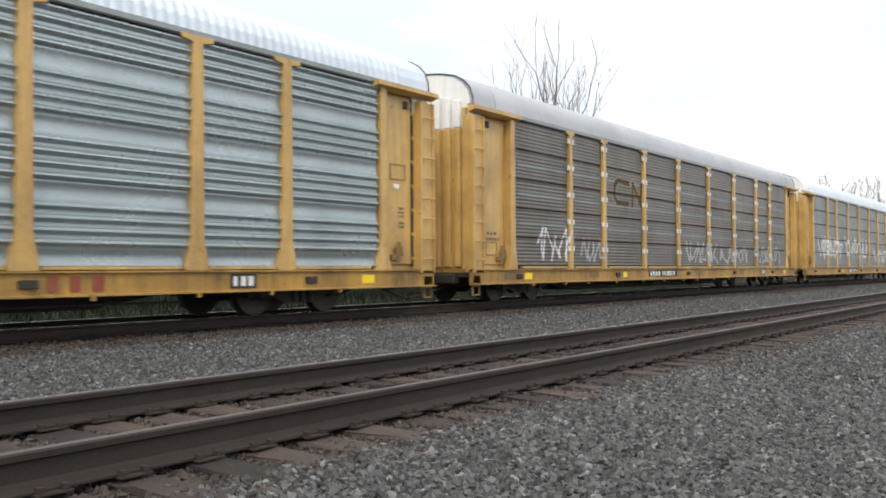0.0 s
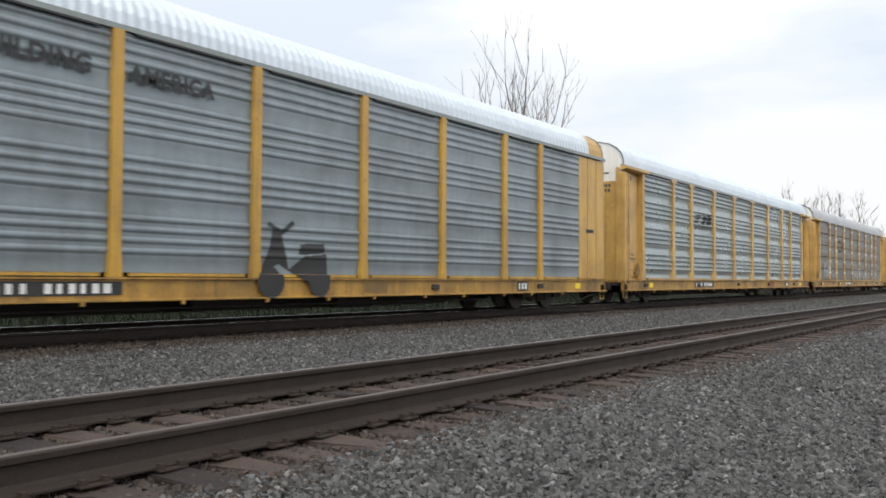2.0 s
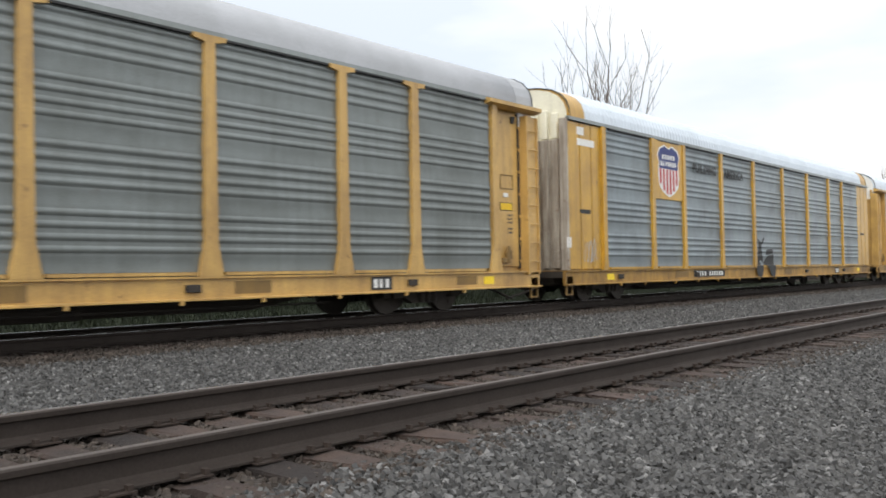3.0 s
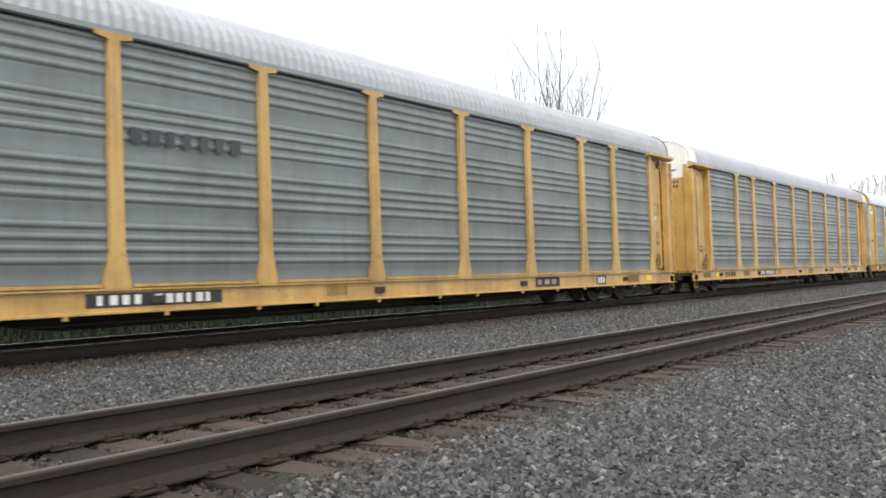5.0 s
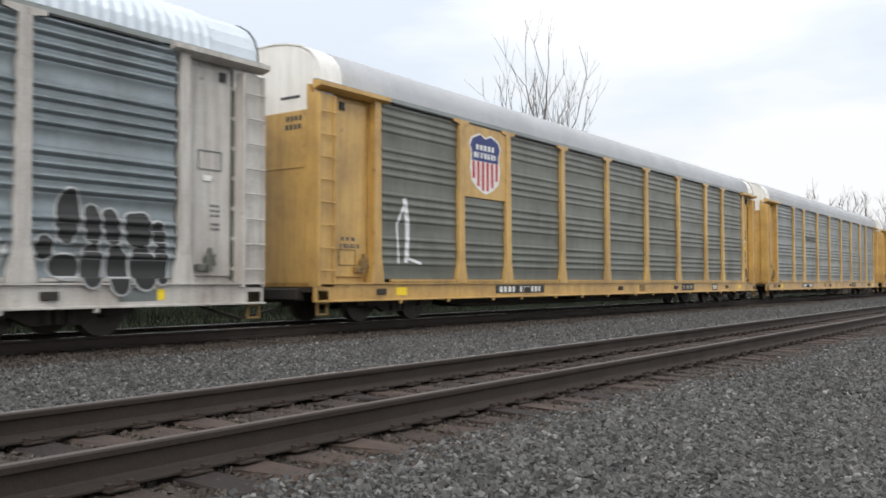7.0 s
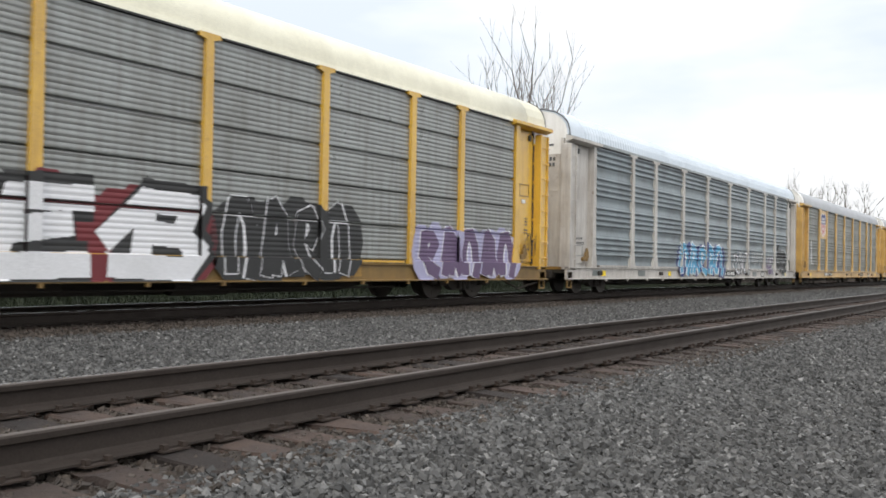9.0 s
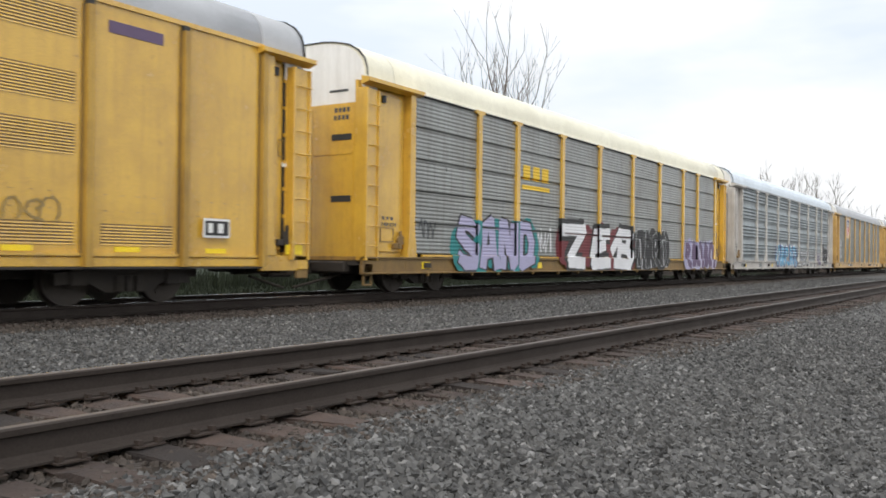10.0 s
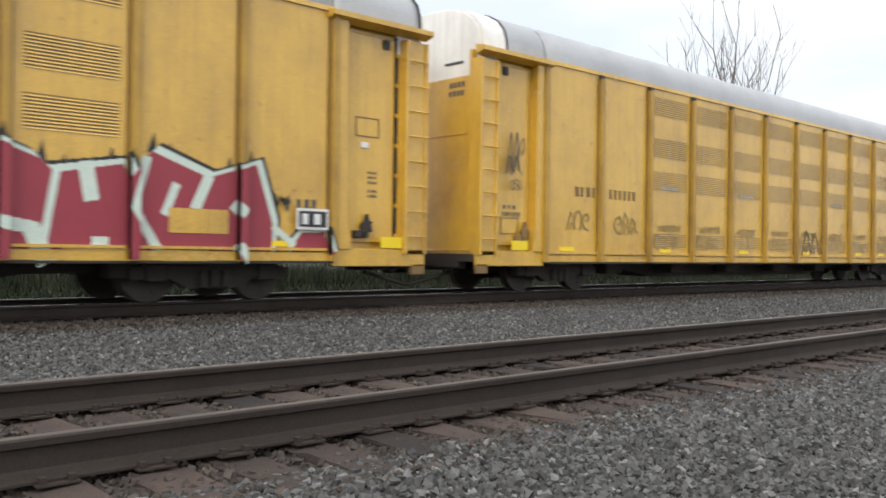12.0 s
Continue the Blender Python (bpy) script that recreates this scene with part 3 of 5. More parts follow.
def side_end(car, x0, x1, left, st):
    """The closed end bay: a recessed door, a ladder at the corner, a bracket above."""
    paint = st["frame"]
    part("end_wall", boxed(x0, x1, -HALF + 0.15, -HALF + 0.22, 0.80, 4.47), paint, car)
    if st.get("plain_end"):
        for i in range(3):
            a = x0 + (x1 - x0) * i / 3
            part("end_panel", boxed(a + 0.02, a + (x1 - x0) / 3 - 0.02, -HALF, -HALF + 0.05, 0.82, 4.44, bevel=0.012), paint, car)
        part("grab_slot", boxed(x0 + 0.5, x0 + 1.0, -HALF - 0.012, -HALF, 2.2, 2.3), BLACK, car, "dark slot in the end panel")
    else:
        lx0, lx1 = (x0, x0 + 0.50) if left else (x1 - 0.52, x1)
        ladder(car, lx0, lx1, 0.72, 4.30, paint)
        BACK = -HALF + 0.10
        dx0, dx1 = (x0 + 0.58, x1 - 0.36) if left else (x0 + 0.36, x1 - 0.62)
        door = part("side_door", boxed(dx0, dx1, BACK, BACK + 0.05, 0.90, 4.28, bevel=0.015), paint, car)
        if left:
            bars(door, dx0 + 0.22, dx1 - 0.30, 1.60, 1.67, 3, BACK - 0.001, random.Random(7), INK, "small unreadable stencil")
            bars(door, dx0 + 0.20, dx1 - 0.18, 1.46, 1.54, 6, BACK - 0.001, random.Random(8), INK, "small unreadable stencil")
        else:
            for zz, n in ((2.02, 3), (1.94, 4), (1.86, 3), (1.72, 4), (1.64, 4)):
                bars(door, dx0 + 0.42, dx0 + 0.62, zz, zz + 0.045, n, BACK - 0.001, random.Random(int(zz * 100)), INK, "small unreadable stencil")
        fz = 1.12 if left else 2.62
        bm = bmesh.new()
        fx0, fx1 = dx0 + 0.16, dx0 + 0.64
        for zz in (fz, fz + 0.30):
            block(bm, fx0, fx1, BACK - 0.012, BACK, zz, zz + 0.018)
        for xx in (fx0, fx1 - 0.018):
            block(bm, xx, xx + 0.018, BACK - 0.012, BACK, fz + 0.018, fz + 0.30)
        part("placard_frame", bm, st.get("frame_dark", GOLD_DARK), door)
        gx = lx1 + 0.01 if left else lx0 - 0.07
        # deep shade between door and ladder, put in as a dark strip
        part("door_gap_shade", boxed(gx - 0.01, gx + 0.06, BACK - 0.006, BACK + 0.05, 0.86, 4.34), st.get("gap", BLACK), car, "dark strip painted as the shaded gap beside the door")
        if not left:
            if st.get("caution"):
                part("caution_label", boxed(dx0 + 0.14, dx0 + 0.60, BACK - 0.006, BACK, 2.14, 2.32), BLACK, door, "yellow caution label with a black edge")
                part("caution_face", boxed(dx0 + 0.155, dx0 + 0.585, BACK - 0.009, BACK - 0.006, 2.155, 2.305), LEMON, door, "yellow label face")
            part("seal_tag", boxed(dx0 + 0.26, dx0 + 0.42, BACK - 0.02, BACK, 2.44, 2.53), PURE_WHITE, door, "small white seal tag")
        for k in range(7):
            zz = 1.0 + k * 0.5
            part("hinge", boxed(gx - 0.02, gx + 0.07, BACK - 0.02, BACK - 0.004, zz, zz + 0.06), paint, door)
        px = x1 - 0.32 if left else x0
        part("corner_post", slab(bmesh.new(), [(px - (0.02 if left else 0.06), 0.80), (px + 0.36, 0.80), (px + 0.27, 1.35), (px + 0.25, 4.45), (px + 0.07, 4.45), (px + 0.05, 1.35)], -HALF - 0.05, -HALF + 0.15), paint, car)
        bx = (x0 - 0.02, x1 + 0.12) if left else (x0 - 0.12, x1 + 0.02)
        part("eave_bracket", prism(bmesh.new(), [(-HALF - 0.16, 4.42), (-HALF + 0.05, 4.36), (-HALF + 0.05, 4.54), (-HALF - 0.16, 4.50)], *bx), paint, car, "overhanging eave bracket")
        bm = bmesh.new()
        block(bm, (lx0 + lx1) / 2 + (0.5 if left else -0.62), (lx0 + lx1) / 2 + (0.62 if left else -0.5), BACK - 0.04, BACK, 4.1, 4.25)
        part("latch", bm, BLACK, car, "dark door latch")
        bm = bmesh.new()
        hx = dx0 + 0.25 if not left else dx1 - 0.25
        block(bm, hx - 0.14, hx + 0.02, BACK - 0.10, BACK, 0.98, 1.10, bevel=0.015)
        rod(bm, (hx + 0.10, BACK - 0.06, 0.98), (hx + 0.12, BACK - 0.06, 1.36), 0.055, 0.035)
        rod(bm, (hx + 0.10, BACK - 0.09, 1.16), (hx + 0.10, BACK - 0.03, 1.16), 0.10, n=12)
        rod(bm, (hx - 0.06, BACK - 0.07, 1.04), (hx + 0.22, BACK - 0.07, 1.24), 0.022)
        rod(bm, (hx + 0.12, BACK - 0.07, 1.30), (hx + 0.20, BACK - 0.07, 1.08), 0.03)
        part("lock_gear", bm, GOLD_DARK if left else st.get("gear", GOLD_DARK), car, "worn door lock gear")


def end_face(car, u, left, st):
    """The end gates between the corners: round outer corners, a white painted head that follows the roof."""
    o = 1 if left else -1
    face, back = u + o * 0.10, u + o * 0.55
    head = 4.03
    for side in (-1, 1):
        # the gate's plan: a flat face that turns into the side with a wide curve
        r = 0.26
        plan = [(face, side * 0.006)]
        plan += [(face + o * r * (1 - math.cos(k * math.pi / 10)), side * (1.38 - r + r * math.sin(k * math.pi / 10))) for k in range(6)]
        plan += [(back, side * 1.38), (back, side * 0.006)]
        gate = part("end_gate", column(bmesh.new(), plan, 0.80, head), st["end"], car)
        part("gate_foot", boxed(min(face - o * 0.02, back), max(face - o * 0.02, back), min(side * 0.01, side * 1.37), max(side * 0.01, side * 1.37), 0.72, 0.798), OCHRE, gate, "stained lower edge")
        if st.get("end_ribs"):
            for k in range(4):
                y = side * (0.20 + k * 0.29)
                xs = sorted((face + o * 0.02, face - o * 0.075))
                part("gate_rib", boxed(*xs, y - 0.085, y + 0.085, 0.84, head, bevel=0.025), st["end"], gate)
                part("rib_head", boxed(*xs, y - 0.085, y + 0.085, head + 0.003, 4.86 - 0.16 * abs(y) ** 2, bevel=0.025), st["cap"], gate, "white painted rib head")
        else:
            xs = sorted((face, face - o * 0.014))
            part("gate_seam", boxed(*xs, min(side * 0.05, side * 1.1), max(side * 0.05, side * 1.1), 2.95, 2.985), st["end"], gate)
            if side < 0:
                for zz, ya in ((3.84, -1.02), (3.68, -1.00)):
                    bars_x = sorted((face, face - o * 0.005))
                    for k in range(4):
                        part("letter_bar", boxed(*bars_x, ya + k * 0.11, ya + k * 0.11 + 0.07, zz, zz + 0.10), INK, gate)
                if st.get("gate_slots"):
                    for zz in (3.25, 1.95):
                        part("hand_slot", boxed(*sorted((face, face - o * 0.012)), -1.08, -0.55, zz, zz + 0.13), BLACK, gate, "dark hand hold slot")
    arch = [(y * 0.94, z - 0.035) for y, z in ROOF]
    top = [(-1.38, head + 0.002)] + [(y, z) for y, z in arch if z > head] + [(1.38, head + 0.002)]
    part("end_cap", prism(bmesh.new(), top, *sorted((face + o * 0.03, back + o * 0.03))), st["cap"], car, "white painted head above the end gates")
    if not st.get("end_ribs"):
        part("cap_mark", boxed(*sorted((face + o * 0.03, face + o * 0.022)), -0.95, -0.45, 4.28, 4.33), INK, car, "row of faint marks")
    part("buffer_beam", boxed(min(u, u + o * 0.25), max(u, u + o * 0.25), -1.0, 1.0, 0.46, 0.70, bevel=0.03), UNDER, car)


def autorack(slot, name, label, st, ahead=0.0):
    """A covered car for motor cars. slot: its place in the train."""
    rng = random.Random(slot * 7 + 100)
    car = tagged(new(name), label, "autorack car", "autorack cars of the train")
    paint, sheet, ribs = st["frame"], st["sheet"], st["ribs"]
    posts = st.get("posts", BAY)
    edges = [3.02] + posts + [SHEET_END]
    # side sheets and posts
    for a, b in zip(edges, edges[1:]):
        mat = sheet
        z1 = HIGH
        if st.get("board") and abs(a - st["board"][0]) < 0.01:
            z1 = st["board"][1]
            part("emblem_board", boxed(a, b, -HALF - 0.045, -HALF + 0.06, z1, HIGH, bevel=0.006), paint, car, "yellow board behind the emblem")
        part("side_sheet", ribbed(a, b, LOW, z1, ribs), mat, car)
    for x in edges[:-1] if st.get("plain_end") else posts:
        if st["post"] == "flared":
            o = [(x - 0.22, 0.80), (x + 0.22, 0.80), (x + 0.12, 1.30), (x + 0.095, 4.36), (x + 0.30, 4.40), (x + 0.30, 4.47), (x - 0.30, 4.47), (x - 0.30, 4.40), (x - 0.095, 4.36), (x - 0.12, 1.30)]
        elif st["post"] == "straight":
            o = [(x - 0.12, 0.80), (x + 0.12, 0.80), (x + 0.09, 1.2), (x + 0.09, 4.46), (x - 0.09, 4.46), (x - 0.09, 1.2)]
        else:
            o = [(x - 0.10, 0.80), (x + 0.10, 0.80), (x + 0.08, 4.36), (x + 0.22, 4.40), (x + 0.22, 4.47), (x - 0.22, 4.47), (x - 0.22, 4.40), (x - 0.08, 4.36)]
        post = part("post", slab(bmesh.new(), o, -HALF - 0.075, -HALF + 0.02), paint, car)
        if st.get("bolts"):
            for k in range(5):
                for s in (-0.11, 0.11):
                    z = LOW + 0.45 + k * 0.716
                    part("bolt_tab", boxed(x + s - 0.03, x + s + 0.03, -HALF - 0.085, -HALF - 0.03, z - 0.05, z + 0.08), st["bolts"], post, "pale bolt tab")
    part("eave_rail", prism(bmesh.new(), [(-HALF - 0.055, 4.46), (-HALF + 0.06, 4.46), (-HALF + 0.06, 4.55), (-HALF - 0.03, 4.55)], st.get("lead_end", END_L), END_R), st.get("eave", ZINC_GREY), car)
    # black strips paint in the shadow under the eave between posts
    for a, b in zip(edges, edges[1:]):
        part("eave_shadow_strip", boxed(a + 0.32, b - 0.32, -HALF - 0.058, -HALF - 0.0, 4.425, 4.458), BLACK, car, "black strip painted as the shadow gap below the eave")
    # roof
    caps = st.get("roof_caps", 1.1)
    part("roof", roof_sheet(END_L + caps, END_R - caps, st.get("ridges", False)), st["roof"], car, st.get("roof_label", ""), smooth=not st.get("ridges"))
    part("roof_end", roof_sheet(st.get("lead_end", END_L) + 0.14, END_L + caps - 0.003, False), st["roof_end"], car, smooth=True)
    part("roof_end", roof_sheet(END_R - caps + 0.003, END_R - 0.14, False), st.get("roof_end_back", st["roof_end"]), car)
    for u in (st.get("lead_end", END_L) + 0.112, END_R - 0.137):
        outer = [(y * 1.008, z + 0.014) for y, z in ROOF]
        inner = [(y * 0.995, z - 0.01) for y, z in ROOF[::-1]]
        part("roof_lip", prism(bmesh.new(), outer + inner, u, u + 0.025), WHITE if u < 5 and st["roof_end"] is WHITE else BLACK, car, "narrow lip along the roof end")
    # far side, floor, ends
    part("far_side", boxed(END_L + 0.3, END_R - 0.3, HALF - 0.05, HALF, 0.80, 4.52), sheet, car)
    part("deck", boxed(END_L + 0.1, END_R - 0.1, -HALF + 0.06, HALF - 0.05, 0.62, 0.78), UNDER, car)
    part("inner_deck", boxed(END_L + 0.6, END_R - 0.6, -HALF + 0.17, HALF - 0.06, 2.5, 2.6), UNDER, car)
    lead_end = st.get("lead_end", END_L)
    side_end(car, lead_end, 3.02, True, st)
    side_end(car, SHEET_END, END_R, False, st)
    end_face(car, lead_end, True, st)
    end_face(car, END_R, False, st)
    # side sill with its flange and gear
    sill = part("side_sill", prism(bmesh.new(), [(-HALF - 0.07, 0.80), (-HALF - 0.02, 0.80), (-HALF + 0.05, 0.78), (-HALF + 0.05, 0.44), (-HALF - 0.10, 0.44), (-HALF - 0.10, 0.465), (-HALF - 0.02, 0.475), (-HALF - 0.02, 0.76), (-HALF - 0.07, 0.77)], END_L, END_R), st["sill"], car)
    part("side_sill", boxed(END_L, END_R, HALF - 0.05, HALF + 0.05, 0.44, 0.80), st["sill"], car)
    for a, b in zip(edges, edges[1:]):
        if b - a > 1.5:
            part("sheet_curb", boxed(a + 0.25, b - 0.25, -HALF - 0.06, -HALF - 0.0, 0.815, 0.865), st.get("curb", paint), car)
    for i in range(5):
        x = 3.4 + i * 5.2 + rng.uniform(-0.5, 0.5)
        part("pocket", boxed(x - 0.13, x + 0.13, -HALF - 0.075, -HALF - 0.02, 0.56, 0.68, bevel=0.01), UNDER, sill, "rusty stake pocket")
    for i in range(6):
        x = 3.0 + i * 4.4 + rng.uniform(-0.8, 0.8)
        part("sill_patch", boxed(x - rng.uniform(0.15, 0.5), x + rng.uniform(0.15, 0.5), -HALF - 0.027, -HALF - 0.02, 0.50 + rng.uniform(0, 0.05), 0.72), rng.choice((OCHRE, GOLD_DARK, YELLOW)) if st["sill"] != PALE_FRAME else ZINC_GREY, sill, "repainted patch")
    for i in range(14):
        x = 3.6 + i * 1.65 + rng.uniform(-0.2, 0.2)
        part("lug", boxed(x - 0.03, x + 0.03, -HALF - 0.10, -HALF - 0.05, 0.38, 0.44), st["sill"], sill, "small lug under the flange")
    for x, w in ((3.3, 0.5), (9.2, 0.35), (25.9, 0.5)):
        x += rng.uniform(-0.2, 0.2)
        part("reflector", boxed(x, x + w * 0.7, -HALF - 0.026, -HALF - 0.02, 0.54, 0.70), st.get("tape", REFLECT), sill, "yellow reflective sheet")
    px = st.get("plate", 10.6)
    if px is not None:
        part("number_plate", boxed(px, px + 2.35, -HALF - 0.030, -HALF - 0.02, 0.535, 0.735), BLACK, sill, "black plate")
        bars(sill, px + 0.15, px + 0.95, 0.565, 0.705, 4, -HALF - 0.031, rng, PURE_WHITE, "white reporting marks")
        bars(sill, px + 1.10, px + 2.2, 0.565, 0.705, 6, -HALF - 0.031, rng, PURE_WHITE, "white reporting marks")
    qx = st.get("notice", 22.6)
    part("notice", boxed(qx, qx + 0.55, -HALF - 0.030, -HALF - 0.02, 0.50, 0.74), BLACK, sill, "small black consolidated stencil")
    bars(sill, qx + 0.05, qx + 0.52, 0.54, 0.70, 3, -HALF - 0.030, rng, PURE_WHITE)
    # underframe
    bm = slab(bmesh.new(), [(END_L + 0.4, 0.62), (END_L + 0.4, 0.42), (6.2, 0.42), (7.6, 0.20), (20.8, 0.20), (22.2, 0.42), (END_R - 0.4, 0.42), (END_R - 0.4, 0.62)], -0.35, 0.35)
    for i in range(9):
        x = 6.5 + i * 1.9
        block(bm, x - 0.06, x + 0.06, -HALF + 0.05, HALF - 0.05, 0.46, 0.62)
    block(bm, 12.5, 14.2, -0.95, -0.55, 0.24, 0.46, bevel=0.04)
    rod(bm, (16.2, -0.8, 0.36), (17.4, -0.8, 0.36), 0.16, n=12)
    rod(bm, (6.5, -1.05, 0.30), (22.0, -1.05, 0.30), 0.018, n=5)
    part("underframe", bm, UNDER, car, "grimy centre sill, brake gear and pipes")
    coupler(car, END_L + 0.5, 0.28)
    coupler(car, END_R - 0.5, 28.62)
    for u in (END_L + 0.05, END_R - 0.35):
        bm = boxed(u, u + 0.30, -HALF - 0.02, -HALF + 0.05, 0.40, 0.66, bevel=0.01)
        block(bm, u, u + 0.28, -HALF - 0.02, -HALF + 0.02, 0.20, 0.23)
        block(bm, u, u + 0.03, -HALF - 0.02, -HALF + 0.02, 0.23, 0.40)
        block(bm, u + 0.25, u + 0.28, -HALF - 0.02, -HALF + 0.02, 0.23, 0.40)
        part("step", bm, GOLD_DARK, car, "grimy corner foot step")
    if st.get("mast"):
        bm = rod(bmesh.new(), (END_R + 0.12, -1.25, 0.7), (END_R + 0.12, -1.25, 4.95), 0.03, n=8)
        for z in (1.9, 3.9):
            block(bm, END_R - 0.1, END_R + 0.17, -1.30, -1.20, z, z + 0.3)
        part("brake_mast", bm, BLACK, car, "dark brake mast at the end")
    wheels = truck(car, 4.0) + truck(car, 24.6)
    CARS.append((car, slot * PITCH + ahead, wheels))
    return car


CARS = []


def emblem_shield(car, x, z, w, h):
    """A striped shield with a blue head, white edged, without its lettering."""
    def outline(s):
        half = [(0.0, 0.44), (0.18, 0.50), (0.42, 0.42), (0.50, 0.30), (0.43, 0.16), (0.47, -0.1), (0.42, -0.30), (0.25, -0.42), (0.0, -0.5)]
        o = half + [(-a, b) for a, b in half[-2:0:-1]]
        return [(x + a * w * s, z + b * h * (1 - (1 - s) * 0.8)) for a, b in o]
    def cut(o, z0, z1):
        keep = []
        for (ax, az), (bx, bz) in zip(o, o[1:] + o[:1]):
            if z0 <= az <= z1:
                keep.append((ax, az))
            for zc in (z0, z1):
                if (az - zc) * (bz - zc) < 0:
                    keep.append((ax + (zc - az) * (bx - ax) / (bz - az), zc))
        return keep
    em = part("emblem", slab(bmesh.new(), outline(1.0), -HALF - 0.049, -HALF - 0.046), PURE_WHITE, car, "striped shield emblem with a blue head")
    inner = outline(0.93)
    split = z + 0.04 * h
    part("emblem_head", slab(bmesh.new(), cut(inner, split, 9), -HALF - 0.052, -HALF - 0.050), NAVY, em, "navy blue shield head")
    rows = []
    for k in range(6):
        xa = x - 0.40 * w + k * 0.143 * w
        col = [(xa, split - 0.01), (xa + 0.075 * w, split - 0.01), (xa + 0.075 * w, z - 0.5 * h), (xa, z - 0.5 * h)]
        lim = z - (0.445 - 0.55 * (abs(k - 2.5) / 2.5) ** 2 * 0.35) * h
        rows.append([(p, max(q, lim)) for p, q in col])
    for col in rows:
        part("emblem_stripe", slab(bmesh.new(), col, -HALF - 0.052, -HALF - 0.050), RED, em, "red stripe")
    rng = random.Random(5)
    bars(em, x - 0.30 * w, x + 0.30 * w, z + 0.22 * h, z + 0.31 * h, 5, -HALF - 0.053, rng, PURE_WHITE)
    bars(em, x - 0.36 * w, x + 0.36 * w, z + 0.09 * h, z + 0.18 * h, 7, -HALF - 0.053, rng, PURE_WHITE)
    return em


def words(car, text, x, z, height, ribs, material, label, spread=1.0):
    """Stencilled words on the side."""
    cu = bpy.data.curves.new("words", "FONT")
    cu.body, cu.size, cu.extrude, cu.space_character, cu.offset = text, height / 0.72, 0.002, spread, 0.014
    tmp = bpy.data.objects.new("words", cu)
    scene.collection.objects.link(tmp)
    me = bpy.data.meshes.new_from_object(tmp)
    bpy.data.objects.remove(tmp)
    me.transform(Matrix.Translation((x, -HALF - 0.058, z)) @ pose(0, 0, 0, 90, 0, 0))
    me.materials.clear()
    me.materials.append(material)
    ob = new("lettering", me)
    ob.parent = car
    return tagged(ob, label)


GLYPHS = {
    "S": [[(1.0, 0.80), (0.7, 1), (0.2, 0.95), (0.05, 0.70), (0.5, 0.52), (0.95, 0.36), (0.85, 0.06), (0.3, 0), (0.0, 0.16)]],
    "A": [[(0.0, 0), (0.30, 0.97), (0.70, 1), (1.0, 0)], [(0.15, 0.34), (0.85, 0.34)]],
    "N": [[(0.0, 0), (0.08, 1), (0.30, 0.95), (0.78, 0.05), (0.95, 0.1), (0.92, 1)]],
    "D": [[(0.05, 0), (0.08, 1), (0.7, 0.92), (1.0, 0.62), (0.9, 0.15), (0.05, 0.0)]],
    "Z": [[(0.0, 0.97), (1.0, 0.97), (0.45, 0.3), (0.30, 0.03), (0.9, 0.03)]],
    "E": [[(1.0, 0.97), (0.35, 0.95), (0.15, 0.05), (0.95, 0.06)], [(0.25, 0.52), (0.8, 0.55)]],
    "B": [[(0.0, 0.45), (0.40, 0.95), (0.95, 0.95), (0.80, 0.55), (1.0, 0.25), (0.85, 0.02), (0.05, 0.04)], [(0.42, 0.9), (0.35, 0.1)], [(0.4, 0.5), (0.85, 0.5)]],
    "X": [[(0.0, 0), (0.5, 0.55), (0.9, 1)], [(0.1, 1), (0.5, 0.5), (1.0, 0.0)]],
    "U": [[(0.05, 1), (0.05, 0.2), (0.4, 0), (0.85, 0.15), (0.95, 1)]],
    "R": [[(0.05, 0), (0.05, 1), (0.85, 0.9), (0.85, 0.55), (0.1, 0.45), (0.95, 0)]],
    "T": [[(0.0, 0.95), (1.0, 0.95)], [(0.5, 0.95), (0.5, 0)]],
    # loose arches and curls that spell nothing
    "arch": [[(0.0, 0.05), (-0.05, 0.55), (0.15, 0.92), (0.55, 1.0), (0.85, 0.72), (0.95, 0.3), (0.8, 0.0)]],
    "curl": [[(0.9, 0.0), (0.45, 0.12), (0.1, 0.4), (0.2, 0.8), (0.6, 0.95), (0.9, 0.7), (0.6, 0.5)]],
    "peak": [[(0.0, 0.0), (0.2, 0.6), (0.35, 1.05), (0.75, 0.75), (0.8, 0.35), (1.1, 0.1)], [(0.4, 0.05), (0.55, 0.45)]],
}


def letters(shape, x, z, w, h, width, only=None):
    """Fat spray-can letter forms side by side."""
    out = []
    n = len(shape)
    for i, ch in enumerate(shape):
        if only is not None and i != only:
            continue
        a, b = x + w * (i - 0.01) / n + width / 2, x + w * (i + 1.01) / n - width / 2
        for line in GLYPHS[ch]:
            out += stroke([(a + (b - a) * p, z + width / 2 + (h - width) * (q + 0.05 * math.sin(7 * p + 3 * i))) for p, q in line], width)
    return out


